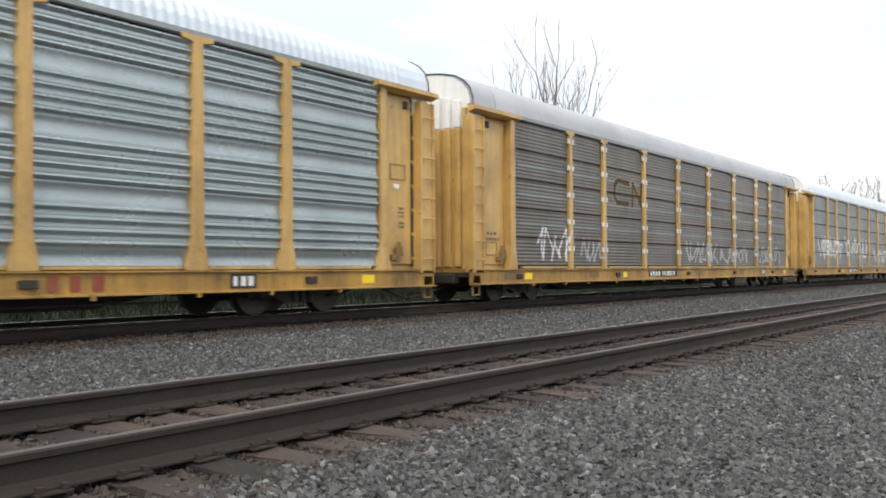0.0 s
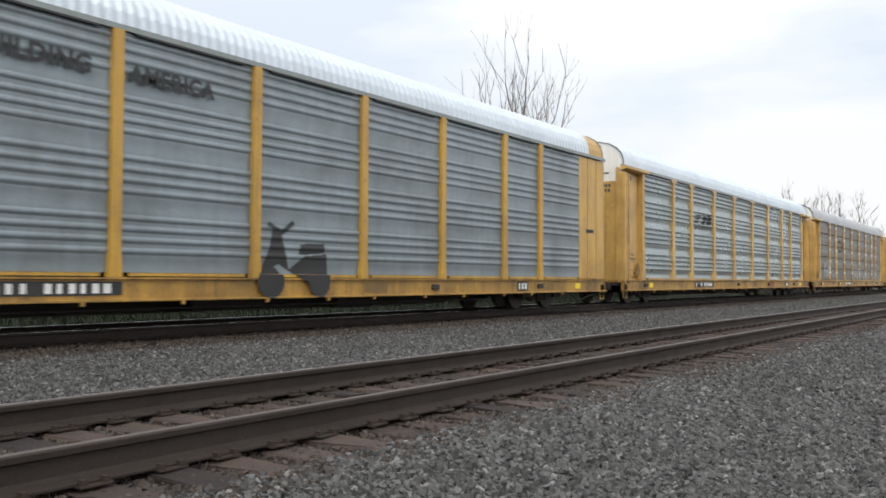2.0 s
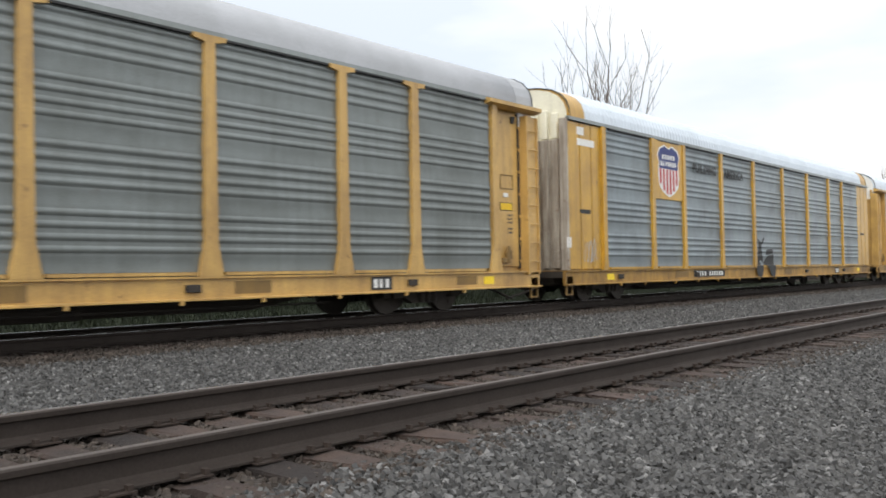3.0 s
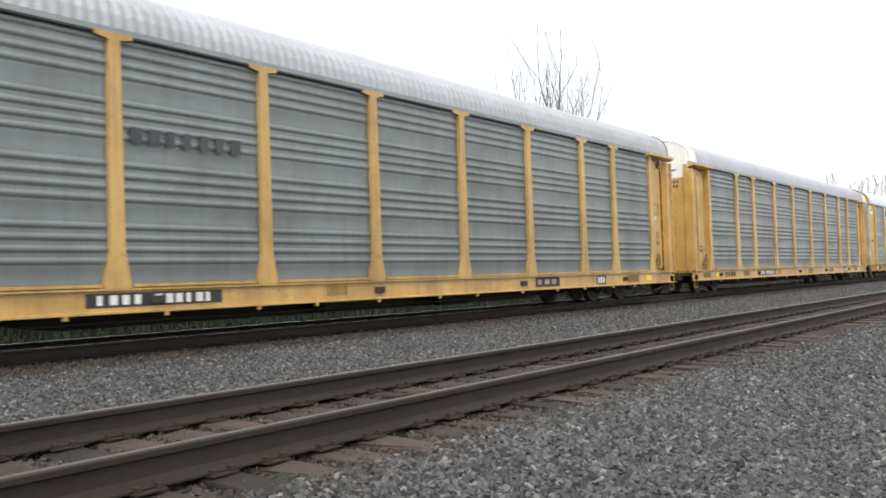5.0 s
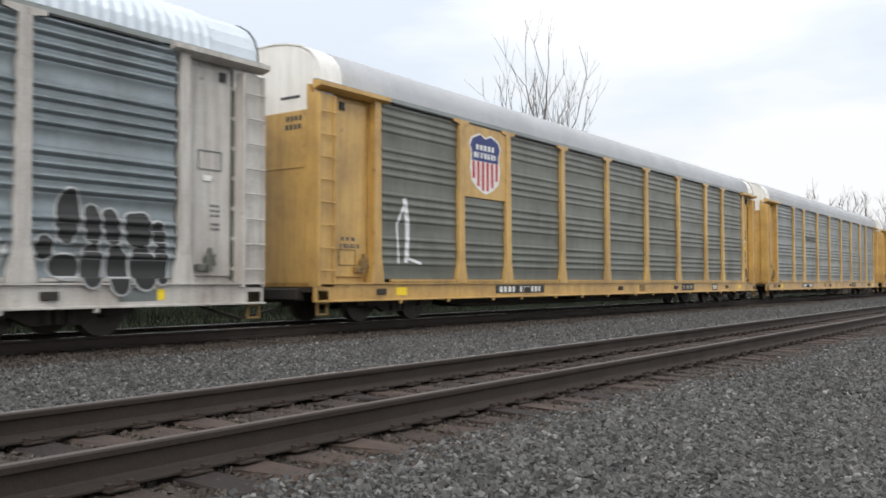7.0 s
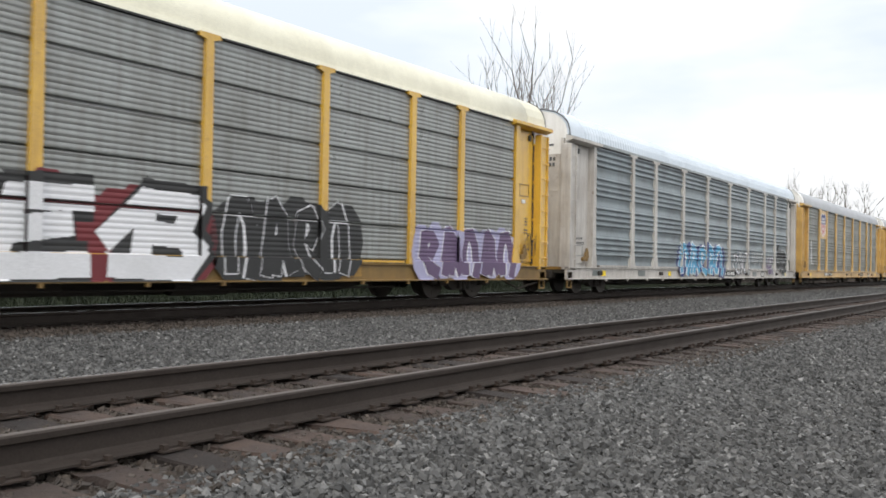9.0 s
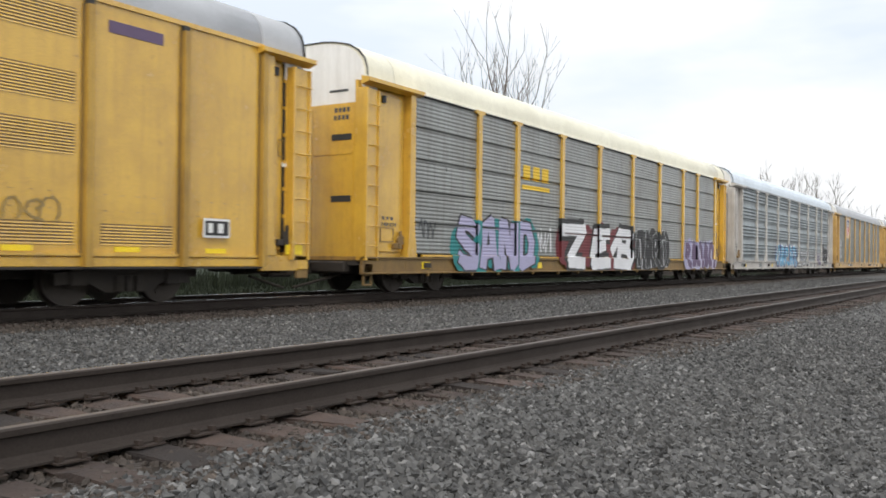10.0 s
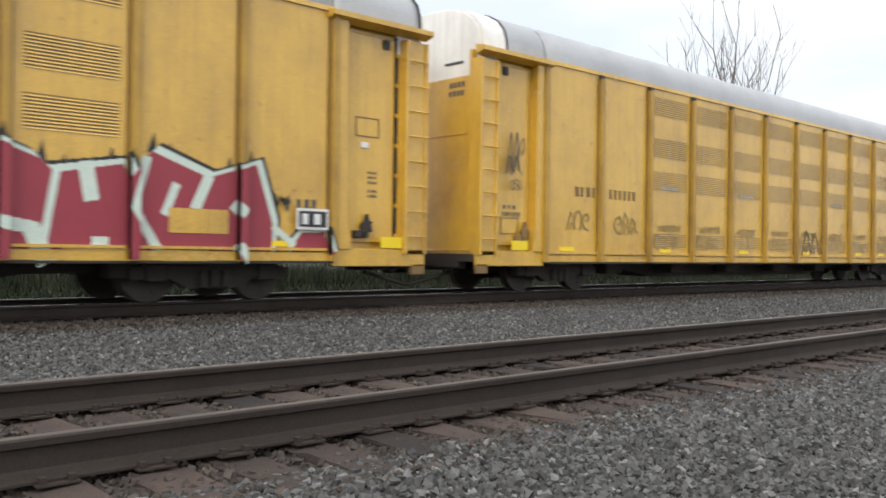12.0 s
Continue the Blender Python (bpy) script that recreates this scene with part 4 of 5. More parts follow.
def graffito(car, ribs, seed, x, z, w, h, shape, width, fill, edge, shade=None, label="sprayed graffiti", posts=(), rim=0.10):
    """A piece of graffiti in layers: a cloud behind, an outline, the fill."""
    rng = random.Random(seed)
    side = sill_or(ribs)
    if shade:
        cloud = []
        for i in range(16):
            cx, cz, r = x + w * (i + 0.5) / 16, z + h * (0.5 + rng.uniform(-0.08, 0.08)), h * rng.uniform(0.42, 0.54)
            cloud.append([(cx + r * 0.7 * math.cos(k * 0.6283), max(0.46, cz + r * math.sin(k * 0.6283))) for k in range(10)])
        part("graffiti_cloud", painted(cloud, side, 0.004, posts=posts), shade, car)
    for i in range(len(shape)):
        cell = letters(shape, x, z, w, h, width, i)
        part("graffiti_letter", painted(cell, side, 0.010, posts=posts), fill, car, label)
    if edge:
        part("graffiti_outline", painted([[(p, max(0.46, q)) for p, q in o] for o in letters(shape, x - rim / 2, z - rim / 2, w + rim, h + rim, width + rim)], side, 0.007, posts=posts), edge, car)


def scribble(car, ribs, seed, x, z, w, h, material, width=0.035, loops=9):
    rng = random.Random(seed)
    pts = []
    for i in range(loops * 3):
        f = i / (loops * 3)
        pts.append((x + w * f + rng.uniform(-0.09, 0.09) * w, z + h * (0.5 + 0.45 * math.sin(i * 1.9 + rng.uniform(-0.6, 0.6)))))
    return tagged(part("scribble", painted(stroke(pts, width), sill_or(ribs), 0.011, posts=BAY), material, car, "sprayed scribble"), kind="stuff")


def tag(car, seed, x, z, w, h, material, width=0.035):
    """A looped handstyle tag: overlapping letter-like curls."""
    rng = random.Random(seed)
    lines = []
    n = max(3, int(w / (h * 0.62)))
    for i in range(n):
        shape = GLYPHS[rng.choice(("arch", "curl", "peak"))]
        a, cw = x + w * i / n, w / n * rng.uniform(0.9, 1.3)
        hh = h * rng.uniform(0.7, 1.05)
        for line in shape:
            lines += stroke([(a + cw * p + 0.12 * hh * q, z + hh * q) for p, q in line], width * rng.uniform(0.7, 1.3))
    return part("scribble", painted(lines, flat_side, 0.013), material, car, "faint looped spray tag")


def barmark(car, x, z, w, h, n, lift, material, label, seed=2):
    bars(car, x, x + w, z, z + h, n, -HALF - lift, random.Random(seed), material, label)


# the train, from its front
c = autorack(2, "autorack_car", "grey ribbed autorack car with pale graffiti and yellow ends", dict(frame=YELLOW, sheet=ZINC_GREY, ribs=fine_ribs, post="slim", roof=ROOF_ZINC, roof_end=WHITE, end=YELLOW, cap=WHITE, sill=OCHRE))
scribble(c, fine_ribs, 41, 4.0, 1.2, 5.0, 1.3, SPRAY_WHITE, 0.09, 14)
scribble(c, fine_ribs, 42, 10.0, 1.3, 6.0, 1.3, SPRAY_WHITE, 0.09, 14)
scribble(c, fine_ribs, 43, 18.0, 1.0, 6.0, 1.0, SPRAY_WHITE, 0.08, 14)

c = autorack(1, "autorack_car", "sooty dark brown autorack car with buff ends and pale graffiti", dict(frame=YELLOW, sheet=SOOT, ribs=fine_ribs, post="slim", bolts=PURE_WHITE, roof=ROOF_GREY, roof_end=ROOF_GREY, end=YELLOW, cap=WHITE, end_ribs=True, sill=OCHRE, plate=10.9))
for pts in ([(9.55, 3.36), (8.80, 3.40), (8.55, 3.25), (8.55, 2.90), (8.75, 2.74), (9.50, 2.74)], [(9.78, 2.70), (9.82, 3.40), (10.40, 2.74), (10.45, 3.38)]):
    part("emblem_rim", painted(stroke(pts, 0.22), fine_ribs, 0.004), OCHRE, c, "dull yellow edge of the emblem")
part("emblem", painted(stroke([(9.55, 3.36), (8.80, 3.40), (8.55, 3.25), (8.55, 2.90), (8.75, 2.74), (9.50, 2.74)], 0.15), fine_ribs, 0.006), BLACK, c, "black open-ended emblem stroke")
part("emblem", painted(stroke([(9.78, 2.70), (9.82, 3.40), (10.40, 2.74), (10.45, 3.38)], 0.14), fine_ribs, 0.006), BLACK, c, "black zigzag emblem stroke")
scribble(c, fine_ribs, 44, 4.1, 0.95, 1.8, 0.95, SPRAY_WHITE, 0.06, 5)
scribble(c, fine_ribs, 48, 6.4, 0.95, 1.5, 0.7, GHOST, 0.06, 5)
scribble(c, fine_ribs, 45, 14.3, 0.95, 3.0, 0.8, GHOST, 0.07, 10)
scribble(c, fine_ribs, 46, 17.5, 0.95, 3.6, 0.7, GHOST, 0.07, 10)
scribble(c, fine_ribs, 47, 21.8, 0.95, 3.6, 0.8, GHOST, 0.07, 10)
for a, b in zip([3.02] + BAY, BAY + [SHEET_END]):
    for z in (1.93, 2.65, 3.36):
        part("seam_stain", painted([[(a + 0.15, z - 0.05), (b - 0.15, z - 0.05), (b - 0.15, z + 0.05), (a + 0.15, z + 0.05)]], fine_ribs, 0.003), ZINC_GREY, c, "pale scuffed seam")

c = autorack(0, "autorack_car", "bright galvanised autorack car with yellow posts and ends", dict(frame=YELLOW, sheet=ZINC, ribs=wide_ribs, post="flared", roof=ROOF_ZINC, ridges=True, roof_end=ROOF_ZINC, end=YELLOW, cap=WHITE, sill=OCHRE, plate=8.15))
part("logo", painted([[(8.30, 3.36), (9.05, 3.40), (8.95, 3.32), (8.28, 3.29)], [(8.25, 3.23), (8.95, 3.27), (8.8, 3.19), (8.22, 3.16)], [(8.2, 3.10), (8.7, 3.13), (8.6, 3.05), (8.18, 3.03)], [(9.2, 3.40), (9.5, 3.42), (9.75, 3.18), (9.8, 3.43), (10.25, 3.43), (10.25, 3.05), (9.75, 3.02), (9.5, 3.22), (9.4, 3.0), (9.05, 3.02), (9.2, 3.2)]], wide_ribs, 0.004), BLACK, c, "black emblem of slanted strokes")
barmark(c, 8.1, 2.82, 2.1, 0.11, 14, 0.052, INK, "small black line of writing", 9)
barmark(c, 19.45, 0.51, 1.0, 0.22, 3, 0.031, TEXT_RED, "faded red initials on the sill", 4)

c = autorack(-1, "autorack_car", "patchy blue-grey autorack car with orange posts and a shield emblem", dict(frame=ORANGE, sheet=ZINC_BLUE, ribs=soft_ribs, post="straight", plain_end=True, roof=ROOF_ZINC, ridges=True, roof_end=ORANGE, end=GRIME_WHITE, cap=CREAM, end_ribs=True, sill=OCHRE, plate=8.4, board=(5.77, 2.78), lead_end=1.38, mast=True))
emblem_shield(c, 6.78, 3.60, 1.45, 1.50)
words(c, "BUILDING", 8.40, 3.72, 0.26, soft_ribs, BLACK, "black stencilled words", 1.10)
words(c, "AMERICA", 10.80, 3.72, 0.26, soft_ribs, BLACK, "black stencilled words", 1.10)
sc = [[(cx + rr * math.cos(k * 0.5236), 0.73 + 0.29 * math.sin(k * 0.5236)) for k in range(12)] for cx, rr in ((13.75, 0.33), (15.0, 0.30))]
sc += [[(13.5, 0.85), (14.0, 1.05), (14.6, 0.75), (15.3, 0.8), (15.25, 1.25), (14.65, 1.2), (14.25, 0.95), (14.05, 1.6), (13.85, 1.75), (13.75, 1.3)]]
sc += stroke([(13.75, 1.75), (14.05, 1.6), (14.35, 1.8)], 0.09)
sc += [[(14.5, 1.22), (15.2, 1.27), (15.2, 1.45), (14.55, 1.42)]]
part("scooter_stencil", painted(sc, sill_or(soft_ribs), 0.006, posts=BAY), BLACK, c, "black sprayed scooter picture")
part("placard", boxed(1.80, 2.62, -HALF - 0.010, -HALF - 0.001, 3.88, 4.05), WHITE, c, "white unreadable placard")
part("placard", boxed(1.80, 2.12, -HALF - 0.010, -HALF - 0.001, 4.14, 4.34), WHITE, c, "white unreadable placard")
part("placard", boxed(1.25, 1.45, -HALF - 0.010, -HALF - 0.001, 1.35, 1.6), WHITE, c, "small pale placard")
tag(c, 70, 2.05, 1.0, 0.5, 0.55, GHOST, 0.03)
part("corner_edge", boxed(1.30, 1.378, -HALF - 0.01, -HALF + 0.20, 0.80, 4.50, bevel=0.01), GRIME_WHITE, c, "worn white corner edge")

c = autorack(-2, "autorack_car", "weathered grey autorack car with buff yellow posts", dict(frame=YELLOW, sheet=ZINC_GREY, ribs=soft_ribs, post="flared", roof=ROOF_GREY, roof_end=WHITE, roof_caps=0.75, roof_end_back=ROOF_GREY, caution=True, end=YELLOW, cap=WHITE, sill=YELLOW, plate=8.0), 0.30)
barmark(c, 4.2, 0.55, 1.2, 0.16, 4, 0.031, BLACK, "black initials on the sill", 11)

c = autorack(-3, "autorack_car", "weathered grey autorack car with buff yellow posts and black lettering", dict(frame=YELLOW, sheet=ZINC_GREY, ribs=soft_ribs, post="flared", roof=ROOF_GREY, ridges=True, roof_end=WHITE, roof_caps=0.75, roof_end_back=ROOF_GREY, end=YELLOW, cap=WHITE, sill=YELLOW, plate=7.3))
barmark(c, 7.72, 2.90, 2.45, 0.24, 8, 0.052, INK, "dark painted railway name", 12)
part("initials_plate", boxed(19.4 - 0.06, 19.4 + 1.12, -HALF - 0.028, -HALF - 0.02, 0.51, 0.75), BLACK, c, "black painted patch on the sill")
barmark(c, 19.4, 0.57, 1.04, 0.12, 3, 0.029, GRIME_WHITE, "white initials on the sill", 13)

c = autorack(-4, "autorack_car", "grimy dark grey autorack car with buff posts and a shield emblem", dict(frame=YELLOW, sheet=ZINC_DARK, ribs=soft_ribs, post="flared", roof=ROOF_GREY, roof_end=WHITE, roof_caps=0.75, roof_end_back=WHITE, caution=True, end=YELLOW, cap=WHITE, sill=YELLOW, plate=7.25, board=(5.77, 2.75), mast=True), -0.30)
emblem_shield(c, 6.78, 3.56, 1.38, 1.42)
part("scribble", painted(stroke([(3.55, 1.2), (3.5, 2.0), (3.8, 2.5), (3.9, 1.95), (3.85, 1.3), (4.3, 1.2)], 0.06) + stroke([(3.75, 2.5), (3.85, 1.9), (3.8, 1.25)], 0.12), soft_ribs, 0.008), SPRAY_WHITE, c, "white sprayed squiggle")
part("initials_plate", boxed(19.5 - 0.06, 19.5 + 1.12, -HALF - 0.028, -HALF - 0.02, 0.51, 0.75), BLACK, c, "black painted patch on the sill")
barmark(c, 19.5, 0.57, 1.04, 0.12, 3, 0.029, GRIME_WHITE, "white initials on the sill", 14)

c = autorack(-5, "autorack_car", "silver autorack car with dirty white posts and graffiti", dict(frame=PALE_FRAME, sheet=ZINC_BLUE, ribs=wide_ribs, post="flared", roof=ROOF_ZINC, ridges=True, roof_end=ROOF_ZINC, end=PALE_FRAME, cap=WHITE, sill=PALE_FRAME, plate=15.0, frame_dark=ZINC_GREY, gap=ZINC_DARK, gear=ZINC_DARK, notice=21.4), -0.16)
def bubble(cx, cz, w, h, tilt, square=2.6):
    """A swollen spray-can letter body: a rounded, leaning block."""
    out = []
    for k in range(20):
        a = 2 * math.pi * k / 20
        p = w / 2 * math.copysign(abs(math.cos(a)) ** (2 / square), math.cos(a))
        q = h / 2 * math.copysign(abs(math.sin(a)) ** (2 / square), math.sin(a))
        out.append((cx + p * math.cos(tilt) + q * math.sin(tilt), max(0.50, cz - p * math.sin(tilt) + q * math.cos(tilt))))
    return out


def swollen(outline, ribs, lift, step=0.0206):
    """One joined coat of paint inside a convex outline, following the ribs."""
    bm = bmesh.new()
    z0, z1 = min(z for _, z in outline) + 0.002, max(z for _, z in outline) - 0.002
    n = max(2, int((z1 - z0) / step))
    rows = []
    for i in range(n + 1):
        z = z0 + (z1 - z0) * i / n
        xs = [ax + (z - az) * (bx - ax) / (bz - az) for (ax, az), (bx, bz) in zip(outline, outline[1:] + outline[:1]) if (az > z) != (bz > z)]
        y = -(HALF + ribs(z) + lift)
        rows.append([bm.verts.new((x, y, z)) for x in (min(xs), max(xs))])
    for a, b in zip(rows, rows[1:]):
        bm.faces.new((a[0], a[1], b[1], b[0]))
    return bm


BUBBLES = [(24.50, 1.72, 0.36, 0.78, 0.10, 2.0), (24.88, 1.62, 0.26, 0.56, -0.05, 2.6), (25.18, 1.60, 0.26, 0.52, -0.18, 3.0), (25.62, 1.58, 0.44, 0.50, -0.10, 4.0), (25.98, 1.52, 0.22, 0.40, -0.30, 3.0),
           (24.15, 1.28, 0.26, 0.34, 0.3, 2.0), (24.45, 1.02, 0.46, 0.34, 0.1, 2.2), (24.86, 1.04, 0.34, 0.62, 0.05, 2.2), (25.28, 0.98, 0.34, 0.72, -0.12, 2.4), (25.70, 1.02, 0.42, 0.66, -0.15, 2.2), (26.02, 1.08, 0.26, 0.62, 0.0, 2.2)]
for b in BUBBLES:
    part("graffiti_outline", swollen(bubble(b[0], b[1], b[2] + 0.055, b[3] + 0.055, b[4], b[5]), sill_or(wide_ribs), 0.007), GHOST, c)
    part("graffiti_letter", swollen(bubble(*b), sill_or(wide_ribs), 0.011), BLACK, c, "black swollen sprayed letter")
scribble(c, wide_ribs, 50, 19.8, 1.0, 2.0, 0.7, GHOST, 0.06, 9)
scribble(c, wide_ribs, 51, 22.6, 0.95, 1.0, 0.6, GHOST, 0.06, 7)
graffito(c, wide_ribs, 21, 10.3, 0.55, 5.2, 1.25, ("arch", "peak", "curl", "peak", "arch"), 0.24, SKYBLUE, PURE_WHITE, NAVY, "blue sprayed graffiti with white edges", BAY)
graffito(c, wide_ribs, 22, 16.9, 0.6, 2.4, 1.0, ("curl", "peak", "arch"), 0.10, SPRAY_WHITE, INK, None, "white sprayed graffiti", BAY)
graffito(c, wide_ribs, 23, 22.5, 0.6, 0.9, 0.9, ("arch", "peak", "curl"), 0.16, PLUM, GHOST, None, "dark sprayed graffiti", BAY)

c = autorack(-6, "autorack_car", "grey autorack car with yellow posts, a cream roof and large graffiti", dict(frame=GOLD, sheet=FINE_GREY, ribs=fine_ribs, post="slim", roof=CREAM, roof_end=CREAM, roof_end_back=CREAM, end=GOLD, cap=WHITE, sill=GOLD_DARK, eave=CREAM, plate=None, gate_slots=True))
for u in (8.16, 8.74, 9.30):
    part("emblem", painted([[(u, 2.96), (u + 0.42, 2.96), (u + 0.42, 3.36), (u, 3.36)]], fine_ribs, 0.006), LEMON, c, "yellow emblem block")
part("underline", painted([[(8.1, 2.70), (9.8, 2.70), (9.8, 2.82), (8.1, 2.82)]], fine_ribs, 0.006), LEMON, c, "yellow line under the emblem")
graffito(c, fine_ribs, 31, 4.75, 0.47, 4.1, 1.35, "SAND", 0.33, LILAC, BLACK, TEAL, "large lilac sprayed letters on teal", BAY)
graffito(c, fine_ribs, 37, 10.45, 0.47, 5.9, 1.42, "ZEB", 0.37, SPRAY_WHITE, BLACK, MAROON, "large white sprayed letters edged black", BAY, 0.30)
scribble(c, fine_ribs, 71, 9.1, 0.95, 0.9, 0.8, SPRAY_WHITE, 0.05, 5)
graffito(c, fine_ribs, 39, 16.75, 0.47, 3.2, 1.45, ("arch", "peak", "curl", "arch"), 0.27, BLACK, SPRAY_WHITE, BLACK, "black sprayed letters edged white", BAY, 0.05)
graffito(c, fine_ribs, 40, 22.2, 0.47, 4.2, 1.2, ("curl", "peak", "arch", "peak", "arch"), 0.30, PLUM, SPRAY_WHITE, LILAC, "purple sprayed shapes edged white", BAY, 0.05)
scribble(c, flat_side, 72, 27.0, 1.0, 0.6, 0.7, BLACK, 0.03, 4)
scribble(c, flat_side, 73, 3.2, 1.2, 0.7, 0.5, INK, 0.05, 4)


# ---- the yellow articulated cars ----
def louvre(car, x0, x1, z0, z1):
    """A vent: thin slats over a dark plate whose colour paints in the recess's shade."""
    bm = bmesh.new()
    n = int((z1 - z0) / 0.042)
    for i in range(n):
        z = z0 + (z1 - z0) * i / n
        v = [bm.verts.new(c) for c in ((x0, -HALF - 0.012, z), (x1, -HALF - 0.012, z), (x1, -HALF - 0.005, z + 0.021), (x0, -HALF - 0.005, z + 0.021))]
        bm.faces.new(v)
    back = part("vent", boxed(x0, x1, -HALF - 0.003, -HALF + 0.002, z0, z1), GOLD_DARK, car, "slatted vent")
    part("slats", bm, GOLD, back)


def yellow_unit(car, posts, blind_left, blind_right):
    """One body of the articulated car; posts: its ends and the posts between."""
    a, b, n = posts[0], posts[-1], len(posts) - 1
    top = 4.50
    for i in range(n):
        x0, x1 = posts[i], posts[i + 1]
        part("side_panel", boxed(x0 + 0.06, x1 - 0.06, -HALF, -HALF + 0.06, 0.74, top, bevel=0.006), GOLD, car)
        part("lower_rail", boxed(x0 + 0.10, x1 - 0.10, -HALF - 0.05, -HALF - 0.0, 0.76, 0.80), GOLD, car)
        if not (i < blind_left or i >= n - blind_right) and x1 - x0 > 1.3:
            for z, t in ((3.88, 4.30), (2.94, 3.38), (2.20, 2.64)):
                louvre(car, x0 + 0.22, x1 - 0.20, z, t)
        if i % 2 == 0 or i > n - 4:
            part("reflector", boxed(x0 + 0.5, x0 + 0.95, -HALF - 0.012, -HALF - 0.003, 0.82, 0.90), REFLECT, car, "yellow reflective sheet")
        if i >= blind_left and i < n - 1 and x1 - x0 > 1.3:
            louvre(car, x0 + 0.26, x1 - 0.20, 0.92, 1.24)
        for q in range(4):
            for z in (1.42, 1.66):
                xx = x0 + 0.3 + q * 0.29
                part("slot", boxed(xx, xx + 0.07, -HALF - 0.004, -HALF + 0.001, z, z + 0.012), OCHRE, car, "small dark slot")
    for x in posts:
        part("post", prism(bmesh.new(), [(-HALF - 0.115, 0.60), (-HALF + 0.06, 0.60), (-HALF + 0.06, 4.40), (-HALF - 0.085, 4.40)], x - 0.055, x + 0.055), OCHRE_POST, car)
        # a darker strip along both sides of the post
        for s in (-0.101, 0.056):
            part("post_edge", boxed(x + s, x + s + 0.045, -HALF - 0.012, -HALF + 0.05, 0.62, 4.40), GOLD_DARK, car, "dark edge of the post")
        part("post_head", boxed(x - 0.06, x + 0.07, -HALF - 0.06, -HALF + 0.0, 4.39, 4.48), BLACK, car, "dark opening above the post")
    part("roof", roof_sheet(a + 0.02, b - 0.02, False), ROOF_GREY, car, "grey arched roof", smooth=True)
    part("eave_rail", prism(bmesh.new(), [(-HALF - 0.03, 4.48), (-HALF + 0.06, 4.48), (-HALF + 0.06, 4.56), (-HALF - 0.02, 4.56)], a, b), GOLD, car)
    part("far_side", boxed(a, b, HALF - 0.05, HALF, 0.66, 4.52), GOLD, car)
    part("deck", boxed(a, b, -HALF + 0.06, HALF - 0.05, 0.60, 0.74), UNDER, car)
    sill = part("side_sill", boxed(a, b, -HALF - 0.02, -HALF + 0.05, 0.60, 0.74, bevel=0.008), GOLD, car)
    part("lower_flange", boxed(a, b, -HALF - 0.05, -HALF + 0.05, 0.565, 0.60), UNDER, sill, "dark lower flange")
    bm = slab(bmesh.new(), [(a + 0.5, 0.58), (a + 0.5, 0.40), (a + 4.2, 0.40), (a + 5.2, 0.24), (b - 5.2, 0.24), (b - 4.2, 0.40), (b - 0.5, 0.40), (b - 0.5, 0.58)], -0.4, 0.4)
    for k in range(6):
        x = a + 3 + k * (b - a - 6) / 5
        block(bm, x - 0.3, x + 0.3, -1.0, -0.6, 0.34, 0.58, bevel=0.03)
    part("underframe", bm, UNDER, car, "grimy centre sill and brake gear")


